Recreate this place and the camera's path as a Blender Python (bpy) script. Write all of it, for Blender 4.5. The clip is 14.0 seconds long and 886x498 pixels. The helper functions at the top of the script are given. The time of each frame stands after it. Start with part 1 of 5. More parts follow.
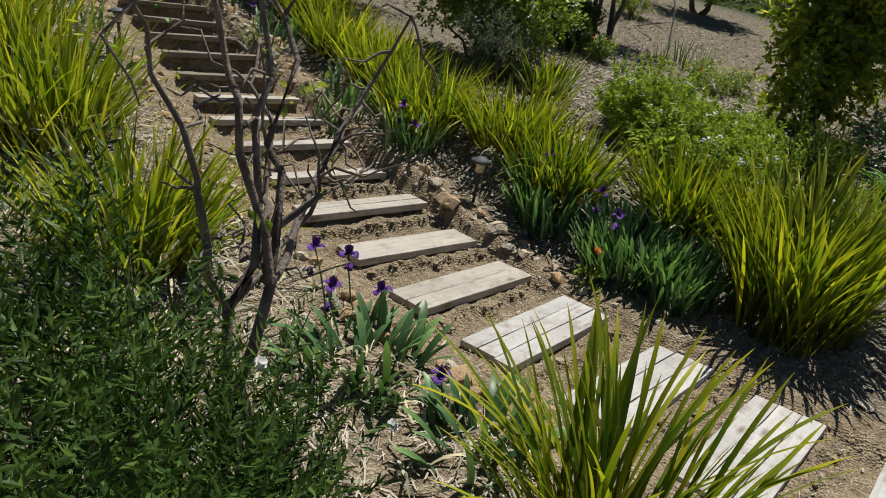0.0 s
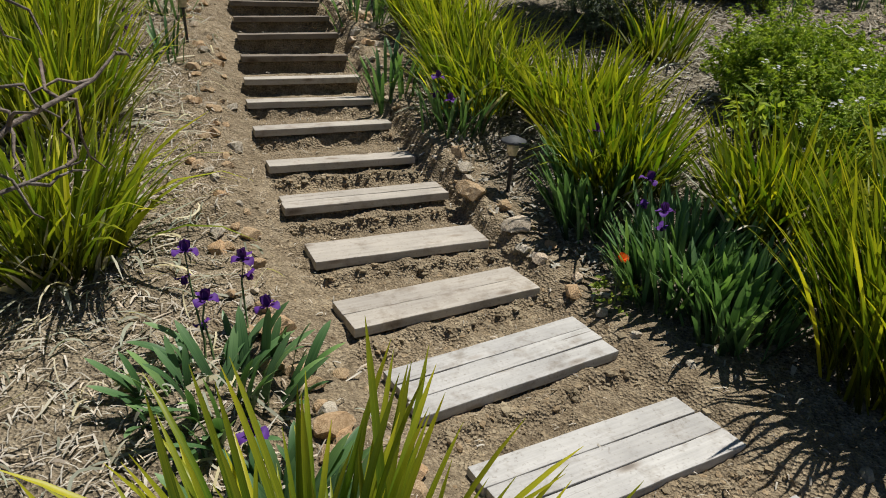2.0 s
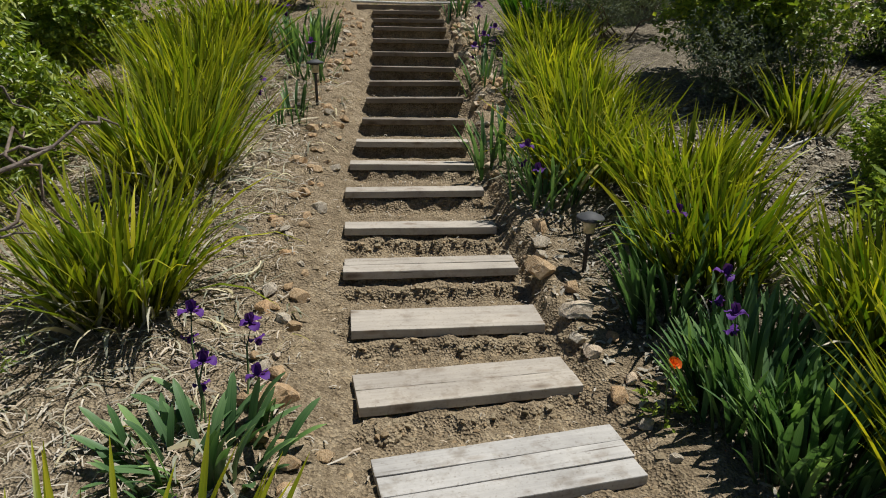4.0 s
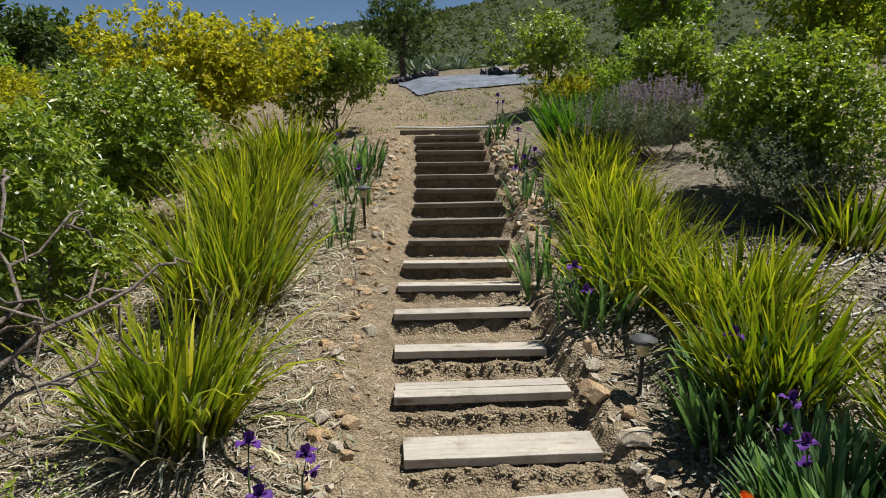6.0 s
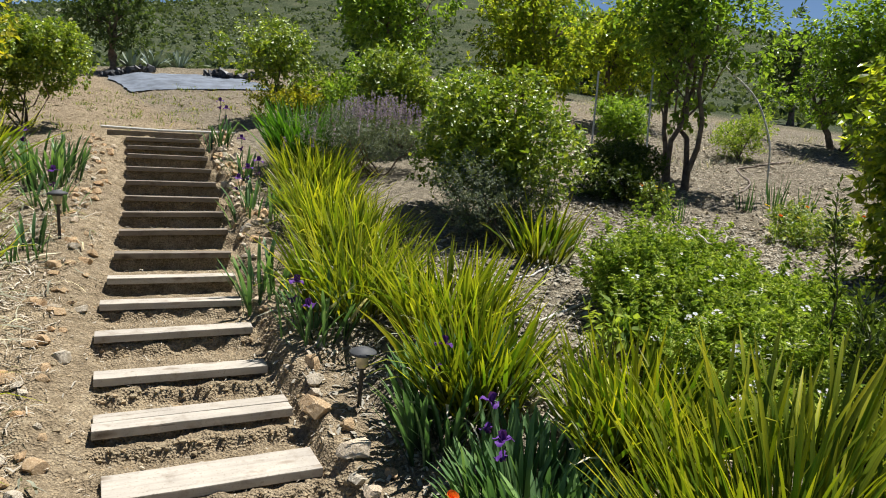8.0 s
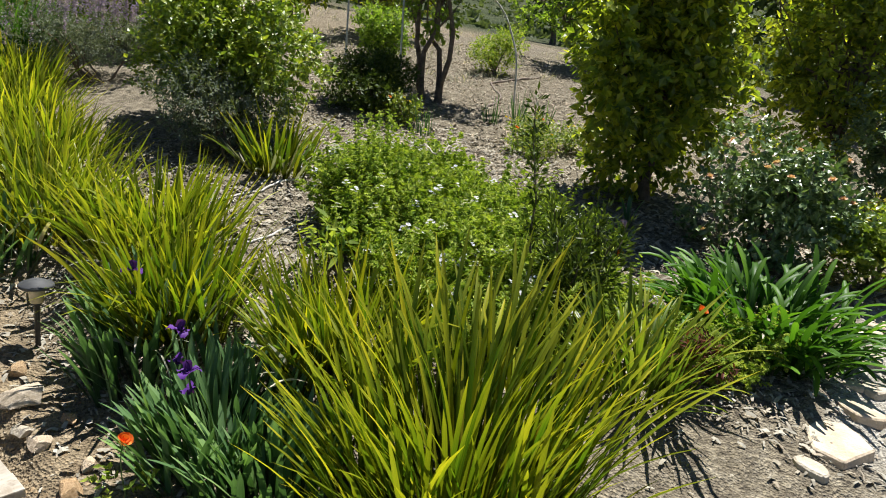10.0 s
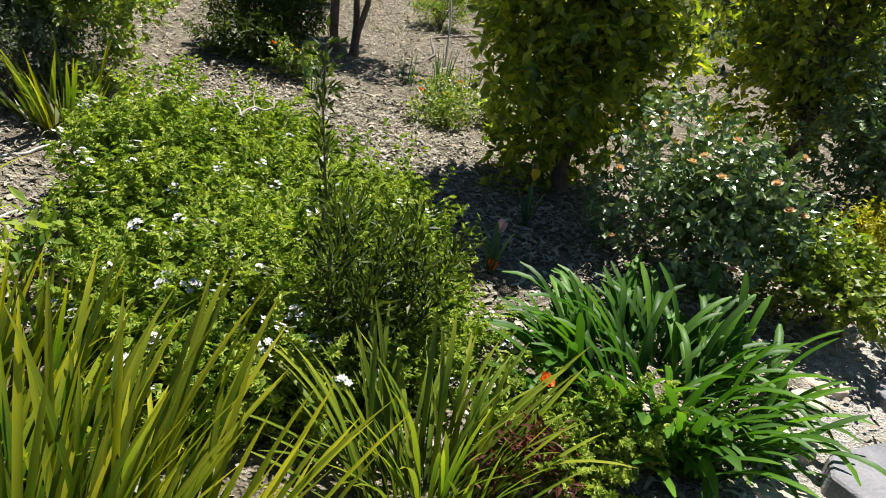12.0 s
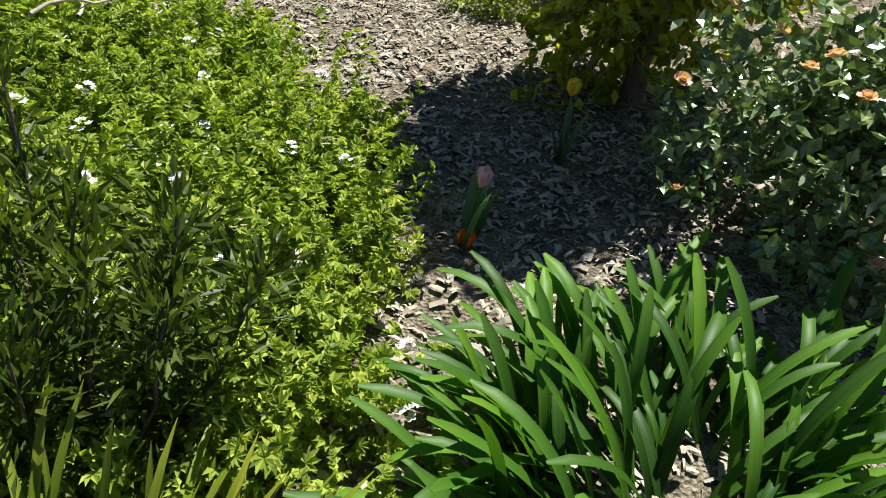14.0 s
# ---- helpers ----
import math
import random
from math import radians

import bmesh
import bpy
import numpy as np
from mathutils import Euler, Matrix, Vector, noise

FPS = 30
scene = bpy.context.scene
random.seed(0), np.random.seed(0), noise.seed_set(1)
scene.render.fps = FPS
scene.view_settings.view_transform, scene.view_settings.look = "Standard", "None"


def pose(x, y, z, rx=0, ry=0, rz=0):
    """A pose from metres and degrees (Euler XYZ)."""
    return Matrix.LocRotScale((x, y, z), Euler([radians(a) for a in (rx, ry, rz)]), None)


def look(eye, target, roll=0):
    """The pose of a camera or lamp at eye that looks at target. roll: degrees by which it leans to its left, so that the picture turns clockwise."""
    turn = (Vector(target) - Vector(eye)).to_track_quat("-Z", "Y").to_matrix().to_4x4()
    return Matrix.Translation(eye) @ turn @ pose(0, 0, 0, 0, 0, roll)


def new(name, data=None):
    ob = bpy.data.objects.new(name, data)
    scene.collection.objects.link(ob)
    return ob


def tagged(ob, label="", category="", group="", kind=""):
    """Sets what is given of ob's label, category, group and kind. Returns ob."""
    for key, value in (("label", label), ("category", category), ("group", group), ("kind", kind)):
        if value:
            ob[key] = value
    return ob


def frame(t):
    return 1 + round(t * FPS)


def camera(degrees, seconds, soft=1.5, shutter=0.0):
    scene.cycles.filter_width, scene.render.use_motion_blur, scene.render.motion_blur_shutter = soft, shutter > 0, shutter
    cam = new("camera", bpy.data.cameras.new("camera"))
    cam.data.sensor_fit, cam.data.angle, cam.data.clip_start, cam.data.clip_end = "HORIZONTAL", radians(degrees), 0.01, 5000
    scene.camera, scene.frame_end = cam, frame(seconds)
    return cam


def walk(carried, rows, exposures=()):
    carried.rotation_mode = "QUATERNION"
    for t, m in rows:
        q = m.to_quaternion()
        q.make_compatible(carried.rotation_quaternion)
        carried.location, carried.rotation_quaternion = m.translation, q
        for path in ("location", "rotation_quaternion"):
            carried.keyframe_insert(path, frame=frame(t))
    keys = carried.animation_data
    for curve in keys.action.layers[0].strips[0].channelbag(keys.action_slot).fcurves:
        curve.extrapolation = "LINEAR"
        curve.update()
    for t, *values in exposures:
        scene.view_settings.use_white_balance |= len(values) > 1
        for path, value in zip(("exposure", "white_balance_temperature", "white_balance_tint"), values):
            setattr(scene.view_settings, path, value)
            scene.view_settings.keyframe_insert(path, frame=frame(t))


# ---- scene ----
cam = camera(65.4, 14.0, soft=1.0)
PATH = [
    (0, (-0.351, -0.318, 1.812), (1.146, 0.811, 1.114), 8.4),
    (0.5, (0.008, -0.428, 1.796), (1.436, 0.781, 1.091), 4.6),
    (1, (0.385, -0.436, 1.759), (1.748, 0.825, 1.015), 7.4),
    (1.5, (0.717, -0.512, 1.742), (1.844, 0.962, 0.993), 4.8),
    (2, (1.019, -0.591, 1.75), (2.022, 0.939, 0.943), 2.3),
    (2.5, (1.304, -0.564, 1.703), (2.189, 1.04, 0.899), 6.7),
    (3, (1.485, -0.564, 1.701), (2.241, 1.084, 0.856), 5.4),
    (3.5, (1.636, -0.64, 1.729), (2.211, 1.092, 0.912), 2.6),
    (4, (1.669, -0.659, 1.776), (2.212, 1.147, 1.108), 0.9),
    (4.2, (1.66, -0.665, 1.79), (2.193, 1.166, 1.187), 1.0),
    (6.3, (1.602, -0.656, 1.848), (2.06, 1.261, 1.508), -0.8),
    (6.5, (1.618, -0.664, 1.85), (2.126, 1.243, 1.521), -0.6),
    (7, (1.643, -0.681, 1.848), (2.36, 1.156, 1.517), 0.9),
    (7.5, (1.664, -0.68, 1.872), (2.621, 1.049, 1.566), 2.9),
    (8, (1.65, -0.653, 1.867), (2.81, 0.946, 1.554), 3.2),
    (8.5, (1.655, -0.642, 1.846), (3.002, 0.794, 1.498), 4.0),
    (9, (1.676, -0.666, 1.839), (3.137, 0.653, 1.488), 4.2),
    (9.2, (1.717, -0.688, 1.838), (3.216, 0.583, 1.468), 4.0),
    (11.3, (2.906, -0.841, 1.83), (4.469, 0.213, 1.163), 7.4),
    (11.5, (3.035, -0.822, 1.827), (4.56, 0.288, 1.165), 5.9),
    (12, (3.358, -0.741, 1.825), (4.929, 0.341, 1.222), 8.5),
    (12.5, (3.686, -0.698, 1.778), (5.163, 0.461, 1.089), 7.9),
    (13, (4.029, -0.66, 1.807), (5.383, 0.569, 0.997), 5.8),
    (13.5, (4.362, -0.566, 1.753), (5.77, 0.586, 0.923), 8.8),
    (14, (4.642, -0.518, 1.735), (5.856, 0.78, 0.817), 4.6),
]
EXPOSURES = [(0.0, 0.14), (4.2, -0.03), (6.3, 0.42), (9.2, 0.77), (11.3, 0.85), (14.0, 0.98)]
walk(cam, [(t, look(eye, target, roll)) for t, eye, target, roll in PATH], EXPOSURES)

# world, sun, exposure
SUN_TO = Vector((0.39, 0.09, 1.0)).normalized()
world = bpy.data.worlds.new("world")
scene.world = world
world.use_nodes = True
wn = world.node_tree.nodes
sky = wn.new("ShaderNodeTexSky")
sky.sky_type, sky.sun_disc = "NISHITA", False
sky.sun_elevation, sky.sun_rotation = math.asin(SUN_TO.z), math.atan2(SUN_TO.x, SUN_TO.y)
sky.altitude, sky.air_density, sky.dust_density, sky.ozone_density = 2500, 1.0, 0.0, 4.5
world.node_tree.links.new(sky.outputs[0], wn["Background"].inputs[0])
wn["Background"].inputs[1].default_value = 0.05
sun = new("sun", bpy.data.lights.new("sun", "SUN"))
sun.data.energy, sun.data.angle, sun.data.color = 5.0, radians(0.5), (1.0, 0.98, 0.94)
sun.matrix_world = look(SUN_TO * 50, (0, 0, 0))


# ---- materials ----
def material(name):
    m = bpy.data.materials.new(name)
    m.use_nodes = True
    t = m.node_tree
    return m, t, t.nodes["Principled BSDF"]


def node(t, kind, **sockets):
    n = t.nodes.new(kind)
    for k, v in sockets.items():
        n.inputs[k.replace("_", " ")].default_value = v
    return n


def ramp(t, fac, stops):
    r = t.nodes.new("ShaderNodeValToRGB")
    el = r.color_ramp.elements
    while len(el) < len(stops):
        el.new(0.5)
    for e, (p, c) in zip(el, stops):
        e.position, e.color = p, (*c, 1)
    t.links.new(fac, r.inputs[0])
    return r.outputs[0]


def mix(t, fac, a, b, kind="MIX"):
    n = t.nodes.new("ShaderNodeMix")
    n.data_type, n.blend_type = "RGBA", kind
    for i, v in ((0, fac), (6, a), (7, b)):
        if isinstance(v, bpy.types.NodeSocket):
            t.links.new(v, n.inputs[i])
        elif i == 0:
            n.inputs[0].default_value = v
        else:
            n.inputs[i].default_value = (*v, 1)
    return n.outputs[2]


def noise_of(t, vec, scale, detail=4.0, rough=0.6):
    n = node(t, "ShaderNodeTexNoise", Scale=scale, Detail=detail, Roughness=rough)
    t.links.new(vec, n.inputs[0])
    return n.outputs[0]


def bump(t, b, height, strength, distance):
    n = node(t, "ShaderNodeBump", Strength=strength, Distance=distance)
    t.links.new(height, n.inputs["Height"])
    t.links.new(n.outputs[0], b.inputs["Normal"])


def leaf_material(name, dark, mid, light, trans=0.45, rough=0.45, scale=6.0, gloss=0.25):
    """Leaf: colour varies leaf by leaf and in patches; light passes through it."""
    m, t, b = material(name)
    g = t.nodes.new("ShaderNodeNewGeometry")
    tc = t.nodes.new("ShaderNodeTexCoord")
    col = ramp(t, g.outputs["Random Per Island"], ((0.0, dark), (0.55, mid), (1.0, light)))
    col = mix(t, 0.35, col, ramp(t, noise_of(t, tc.outputs["Object"], scale), ((0.3, dark), (0.7, light))))
    t.links.new(col, b.inputs["Base Color"])
    b.inputs["Roughness"].default_value = rough
    b.inputs["Specular IOR Level"].default_value = gloss
    tr = t.nodes.new("ShaderNodeBsdfTranslucent")
    warm = mix(t, 1.0, col, (1.0, 1.08, 0.45), "MULTIPLY")
    t.links.new(warm, tr.inputs["Color"])
    mx = t.nodes.new("ShaderNodeMixShader")
    mx.inputs[0].default_value = trans
    t.links.new(b.outputs[0], mx.inputs[1])
    t.links.new(tr.outputs[0], mx.inputs[2])
    t.links.new(mx.outputs[0], t.nodes["Material Output"].inputs["Surface"])
    return m


def blade_material(name, base, mid, tip, trans=0.4, rough=0.4):
    """Strap leaf: UV.v runs from root to tip; tips dry to yellow, green roots are darkened for shade inside the clump.
    """
    m, t, b = material(name)
    g = t.nodes.new("ShaderNodeNewGeometry")
    uv = t.nodes.new("ShaderNodeUVMap")
    sep = t.nodes.new("ShaderNodeSeparateXYZ")
    t.links.new(uv.outputs[0], sep.inputs[0])
    # Base colour is held over the lowest fifth, painting the clump's inner shade.
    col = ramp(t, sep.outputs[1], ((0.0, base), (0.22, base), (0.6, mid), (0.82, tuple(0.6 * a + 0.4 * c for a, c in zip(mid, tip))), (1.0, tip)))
    r = t.nodes.new("ShaderNodeMath")
    r.operation = "POWER"
    r.inputs[1].default_value = 3.2
    oi = t.nodes.new("ShaderNodeObjectInfo")
    both = t.nodes.new("ShaderNodeMath")
    both.operation = "ADD"
    t.links.new(g.outputs["Random Per Island"], both.inputs[0])
    t.links.new(oi.outputs["Random"], both.inputs[1])
    part_of = t.nodes.new("ShaderNodeMath")
    part_of.operation = "FRACT"
    t.links.new(both.outputs[0], part_of.inputs[0])
    t.links.new(part_of.outputs[0], r.inputs[0])
    col = mix(t, r.outputs[0], col, tip)
    shade = t.nodes.new("ShaderNodeMath")
    shade.operation, shade.inputs[1].default_value = "MULTIPLY", 7.31
    t.links.new(part_of.outputs[0], shade.inputs[0])
    wrap = t.nodes.new("ShaderNodeMath")
    wrap.operation = "FRACT"
    t.links.new(shade.outputs[0], wrap.inputs[0])
    col = mix(t, 0.7, col, ramp(t, wrap.outputs[0], ((0.0, (0.12, 0.24, 0.22)), (0.4, (0.45, 0.62, 0.55)), (0.7, (1, 1, 1)), (1.0, (1.6, 1.55, 1.0)))), "MULTIPLY")
    vein = node(t, "ShaderNodeTexNoise", Scale=1.0, Detail=2.0)
    mp = t.nodes.new("ShaderNodeMapping")
    mp.inputs["Scale"].default_value = (9, 0.7, 1)
    t.links.new(uv.outputs[0], mp.inputs[0])
    t.links.new(mp.outputs[0], vein.inputs[0])
    col = mix(t, 0.2, col, ramp(t, vein.outputs[0], ((0.3, base), (0.75, tip))))
    t.links.new(col, b.inputs["Base Color"])
    b.inputs["Roughness"].default_value = rough
    b.inputs["Specular IOR Level"].default_value = 0.28
    tr = t.nodes.new("ShaderNodeBsdfTranslucent")
    t.links.new(mix(t, 1.0, col, (1.02, 1.08, 0.5), "MULTIPLY"), tr.inputs["Color"])
    mx = t.nodes.new("ShaderNodeMixShader")
    mx.inputs[0].default_value = trans
    t.links.new(b.outputs[0], mx.inputs[1])
    t.links.new(tr.outputs[0], mx.inputs[2])
    t.links.new(mx.outputs[0], t.nodes["Material Output"].inputs["Surface"])
    return m


def rough_material(name, stops, scale=8.0, rough=0.9, relief=0.6, depth=0.01, per="object", fine=70.0):
    """Stone, bark, clods: two scales of mottling and relief, tint varied piece by piece."""
    m, t, b = material(name)
    tc = t.nodes.new("ShaderNodeTexCoord")
    n1 = noise_of(t, tc.outputs["Object"], scale, 6)
    n2 = noise_of(t, tc.outputs["Object"], fine, 3)
    col = ramp(t, n1, stops)
    col = mix(t, 0.35, col, ramp(t, n2, ((0.3, (0.45, 0.42, 0.38)), (0.6, (1.0, 0.99, 0.97)))), "MULTIPLY")
    if per == "object":
        src = t.nodes.new("ShaderNodeObjectInfo").outputs["Random"]
    else:
        src = t.nodes.new("ShaderNodeNewGeometry").outputs["Random Per Island"]
    col = mix(t, 0.6, col, ramp(t, src, ((0.0, (0.78, 0.74, 0.70)), (0.5, (1, 1, 1)), (1.0, (1.2, 1.0, 0.84)))), "MULTIPLY")
    t.links.new(col, b.inputs["Base Color"])
    b.inputs["Roughness"].default_value = rough
    b.inputs["Specular IOR Level"].default_value = 0.2
    bump(t, b, n2, relief, depth)
    return m


def plain_material(name, color, rough=0.6, metal=0.0, spread=0.25, scale=30.0):
    m, t, b = material(name)
    tc = t.nodes.new("ShaderNodeTexCoord")
    n = noise_of(t, tc.outputs["Object"], scale)
    lo, hi = (tuple(c * k for c in color) for k in (1 - spread, 1 + spread))
    t.links.new(ramp(t, n, ((0.3, lo), (0.7, hi))), b.inputs["Base Color"])
    b.inputs["Roughness"].default_value, b.inputs["Metallic"].default_value = rough, metal
    bump(t, b, n, 0.15, 0.004)
    return m


def petal_material(name, inner, outer, trans=0.35):
    return leaf_material(name, inner, tuple((a + b) / 2 for a, b in zip(inner, outer)), outer, trans, 0.6, 20.0)


def wood_material(name="weathered_wood", tone=(1, 1, 1)):
    """Weathered softwood: silver-grey, long grain, knots, cracks and dust."""
    m, t, b = material(name)
    tc = t.nodes.new("ShaderNodeTexCoord")
    oi = t.nodes.new("ShaderNodeObjectInfo")
    off = t.nodes.new("ShaderNodeVectorMath")
    off.operation = "MULTIPLY_ADD"
    off.inputs[1].default_value = (1, 1, 1)
    cmb = t.nodes.new("ShaderNodeCombineXYZ")
    mul = t.nodes.new("ShaderNodeMath")
    mul.operation, mul.inputs[1].default_value = "MULTIPLY", 37.0
    t.links.new(oi.outputs["Random"], mul.inputs[0])
    for i in range(3):
        t.links.new(mul.outputs[0], cmb.inputs[i])
    t.links.new(tc.outputs["Object"], off.inputs[0])
    t.links.new(cmb.outputs[0], off.inputs[2])
    mp = t.nodes.new("ShaderNodeMapping")
    mp.inputs["Scale"].default_value = (1.6, 38, 30)
    t.links.new(off.outputs[0], mp.inputs[0])
    grain = noise_of(t, mp.outputs[0], 1.6, 6, 0.65)
    stain = noise_of(t, off.outputs[0], 4.0, 5)
    speck = noise_of(t, off.outputs[0], 90.0, 3)
    col = ramp(t, grain, ((0.20, (0.26, 0.245, 0.225)), (0.36, (0.44, 0.435, 0.42)), (0.75, (0.56, 0.555, 0.54))))
    col = mix(t, 0.4, col, ramp(t, stain, ((0.35, (0.50, 0.46, 0.41)), (0.65, (1.08, 1.03, 0.95)))), "MULTIPLY")
    vo = node(t, "ShaderNodeTexVoronoi", Scale=1.0)
    mk = t.nodes.new("ShaderNodeMapping")
    mk.inputs["Scale"].default_value = (3.2, 9, 9)
    t.links.new(off.outputs[0], mk.inputs[0])
    t.links.new(mk.outputs[0], vo.inputs["Vector"])
    col = mix(t, 0.8, col, ramp(t, vo.outputs["Distance"], ((0.05, (0.30, 0.24, 0.19)), (0.13, (0.72, 0.66, 0.6)), (0.2, (1, 1, 1)))), "MULTIPLY")
    mc = t.nodes.new("ShaderNodeMapping")
    mc.inputs["Scale"].default_value = (1.1, 60, 40)
    t.links.new(off.outputs[0], mc.inputs[0])
    crack = noise_of(t, mc.outputs[0], 1.3, 3, 0.5)
    col = mix(t, 0.8, col, ramp(t, crack, ((0.26, (0.22, 0.19, 0.16)), (0.31, (1, 1, 1)))), "MULTIPLY")
    blotch = noise_of(t, off.outputs[0], 9.0, 4, 0.7)
    col = mix(t, 0.7, col, ramp(t, blotch, ((0.30, (0.55, 0.49, 0.42)), (0.48, (1, 1, 1)))), "MULTIPLY")
    col = mix(t, 0.5, col, ramp(t, speck, ((0.30, (0.45, 0.40, 0.34)), (0.42, (1, 1, 1)))), "MULTIPLY")
    col = mix(t, 0.5, col, ramp(t, oi.outputs["Random"], ((0.0, (0.82, 0.79, 0.75)), (1.0, (1.08, 1.05, 1.0)))), "MULTIPLY")
    col = mix(t, 1.0, col, tone, "MULTIPLY")
    t.links.new(col, b.inputs["Base Color"])
    b.inputs["Roughness"].default_value = 0.78
    b.inputs["Specular IOR Level"].default_value = 0.25
    bump(t, b, grain, 0.3, 0.003)
    return m


def ground_material():
    """Tan decomposed earth on the path, grey-brown mulch and straw off it, scrub far away; by painted cover masks."""
    m, t, b = material("earth")
    tc = t.nodes.new("ShaderNodeTexCoord")
    pos = tc.outputs["Object"]
    cov = t.nodes.new("ShaderNodeAttribute")
    cov.attribute_name = "cover"
    sep = t.nodes.new("ShaderNodeSeparateColor")
    t.links.new(cov.outputs["Color"], sep.inputs[0])
    n1, n2, n3 = noise_of(t, pos, 1.7, 6), noise_of(t, pos, 14, 6, 0.7), noise_of(t, pos, 110, 3, 0.7)
    dirt = ramp(t, n2, ((0.25, (0.145, 0.115, 0.077)), (0.5, (0.33, 0.272, 0.19)), (0.75, (0.48, 0.415, 0.305))))
    dirt = mix(t, 0.45, dirt, ramp(t, n1, ((0.35, (0.62, 0.54, 0.46)), (0.65, (1.15, 1.08, 0.98)))), "MULTIPLY")
    mulch = ramp(t, n2, ((0.28, (0.11, 0.095, 0.078)), (0.5, (0.25, 0.222, 0.172)), (0.72, (0.42, 0.385, 0.315))))
    vo = node(t, "ShaderNodeTexVoronoi", Scale=55.0)
    t.links.new(pos, vo.inputs["Vector"])
    mulch = mix(t, 0.5, mulch, ramp(t, vo.outputs["Color"], ((0.2, (0.45, 0.42, 0.4)), (0.8, (1.25, 1.2, 1.1)))), "MULTIPLY")
    far = ramp(t, noise_of(t, pos, 0.35, 10, 0.75), ((0.36, (0.035, 0.050, 0.022)), (0.52, (0.062, 0.078, 0.038)), (0.70, (0.115, 0.115, 0.07))))
    col = mix(t, sep.outputs[0], dirt, mulch)
    sand = ramp(t, n2, ((0.28, (0.26, 0.24, 0.205)), (0.5, (0.46, 0.435, 0.385)), (0.72, (0.60, 0.575, 0.53))))
    col = mix(t, sep.outputs[2], col, sand)
    col = mix(t, sep.outputs[1], col, far)
    col = mix(t, 0.75, col, ramp(t, n3, ((0.3, (0.42, 0.40, 0.37)), (0.6, (1.12, 1.1, 1.06)))), "MULTIPLY")
    t.links.new(col, b.inputs["Base Color"])
    b.inputs["Roughness"].default_value = 0.95
    b.inputs["Specular IOR Level"].default_value = 0.1
    grit = node(t, "ShaderNodeTexVoronoi", Scale=85.0)
    t.links.new(pos, grit.inputs["Vector"])
    col = mix(t, 0.45, col, ramp(t, grit.outputs["Color"], ((0.15, (0.42, 0.38, 0.33)), (0.5, (1, 1, 1)), (0.9, (1.35, 1.3, 1.2)))), "MULTIPLY")
    t.links.new(col, b.inputs["Base Color"])
    h = mix(t, 0.5, mix(t, 0.5, n2, n3), grit.outputs["Distance"])
    bump(t, b, h, 1.0, 0.03)
    return m


EARTH, WOOD, OLDWOOD, TANWOOD = ground_material(), wood_material(), wood_material("brown_weathered_wood", (0.47, 0.41, 0.35)), wood_material("tan_weathered_wood", (0.96, 0.90, 0.82))
CLOD = rough_material("earth_clod", ((0.3, (0.20, 0.155, 0.095)), (0.7, (0.43, 0.355, 0.235))), 12, per="island")
STONE = rough_material("tan_stone", ((0.3, (0.36, 0.235, 0.12)), (0.55, (0.54, 0.39, 0.235)), (0.75, (0.64, 0.52, 0.36))), 7)
PALE = rough_material("pale_stone", ((0.3, (0.46, 0.39, 0.29)), (0.6, (0.64, 0.57, 0.455)), (0.8, (0.76, 0.71, 0.61))), 7)
SLATE = rough_material("slate", ((0.3, (0.14, 0.145, 0.165)), (0.6, (0.235, 0.24, 0.265)), (0.8, (0.33, 0.33, 0.35))), 4, 0.7)
BARK = rough_material("bark", ((0.3, (0.08, 0.06, 0.045)), (0.7, (0.24, 0.19, 0.15))), 14, relief=0.8)
GREYBARK = rough_material("grey_bark", ((0.3, (0.11, 0.088, 0.072)), (0.7, (0.29, 0.25, 0.215))), 18, relief=0.8)
CHIP = rough_material("wood_chip", ((0.3, (0.21, 0.19, 0.15)), (0.7, (0.58, 0.55, 0.46))), 9, per="island", relief=0.2)
LITTER = rough_material("tan_litter", ((0.3, (0.25, 0.215, 0.16)), (0.7, (0.56, 0.50, 0.39))), 9, per="island", relief=0.2)
STRAW = rough_material("dry_straw", ((0.3, (0.30, 0.265, 0.205)), (0.7, (0.66, 0.61, 0.51))), 9, per="island", relief=0.1)
# First colour: dark green root, taken near black to put inner clump shade in.
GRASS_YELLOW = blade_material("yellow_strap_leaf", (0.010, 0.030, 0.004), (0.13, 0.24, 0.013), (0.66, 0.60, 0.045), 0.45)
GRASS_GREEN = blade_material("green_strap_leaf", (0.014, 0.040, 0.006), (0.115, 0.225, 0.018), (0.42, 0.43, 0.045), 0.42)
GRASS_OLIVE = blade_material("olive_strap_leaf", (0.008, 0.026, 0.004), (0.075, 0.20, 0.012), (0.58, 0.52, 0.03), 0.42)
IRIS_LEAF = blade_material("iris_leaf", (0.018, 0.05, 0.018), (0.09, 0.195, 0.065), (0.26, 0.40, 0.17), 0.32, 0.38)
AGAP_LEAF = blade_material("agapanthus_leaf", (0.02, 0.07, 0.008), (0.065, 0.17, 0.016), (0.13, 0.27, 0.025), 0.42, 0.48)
DRY_BLADE = blade_material("dry_blade", (0.36, 0.31, 0.22), (0.56, 0.50, 0.39), (0.66, 0.60, 0.48), 0.25, 0.7)
GERANIUM = leaf_material("geranium_leaf", (0.05, 0.13, 0.014), (0.29, 0.41, 0.045), (0.64, 0.67, 0.13), 0.42, 0.6)
DARKSHRUB = leaf_material("dark_shrub_leaf", (0.025, 0.05, 0.01), (0.06, 0.10, 0.018), (0.15, 0.18, 0.03), 0.4, 0.4)
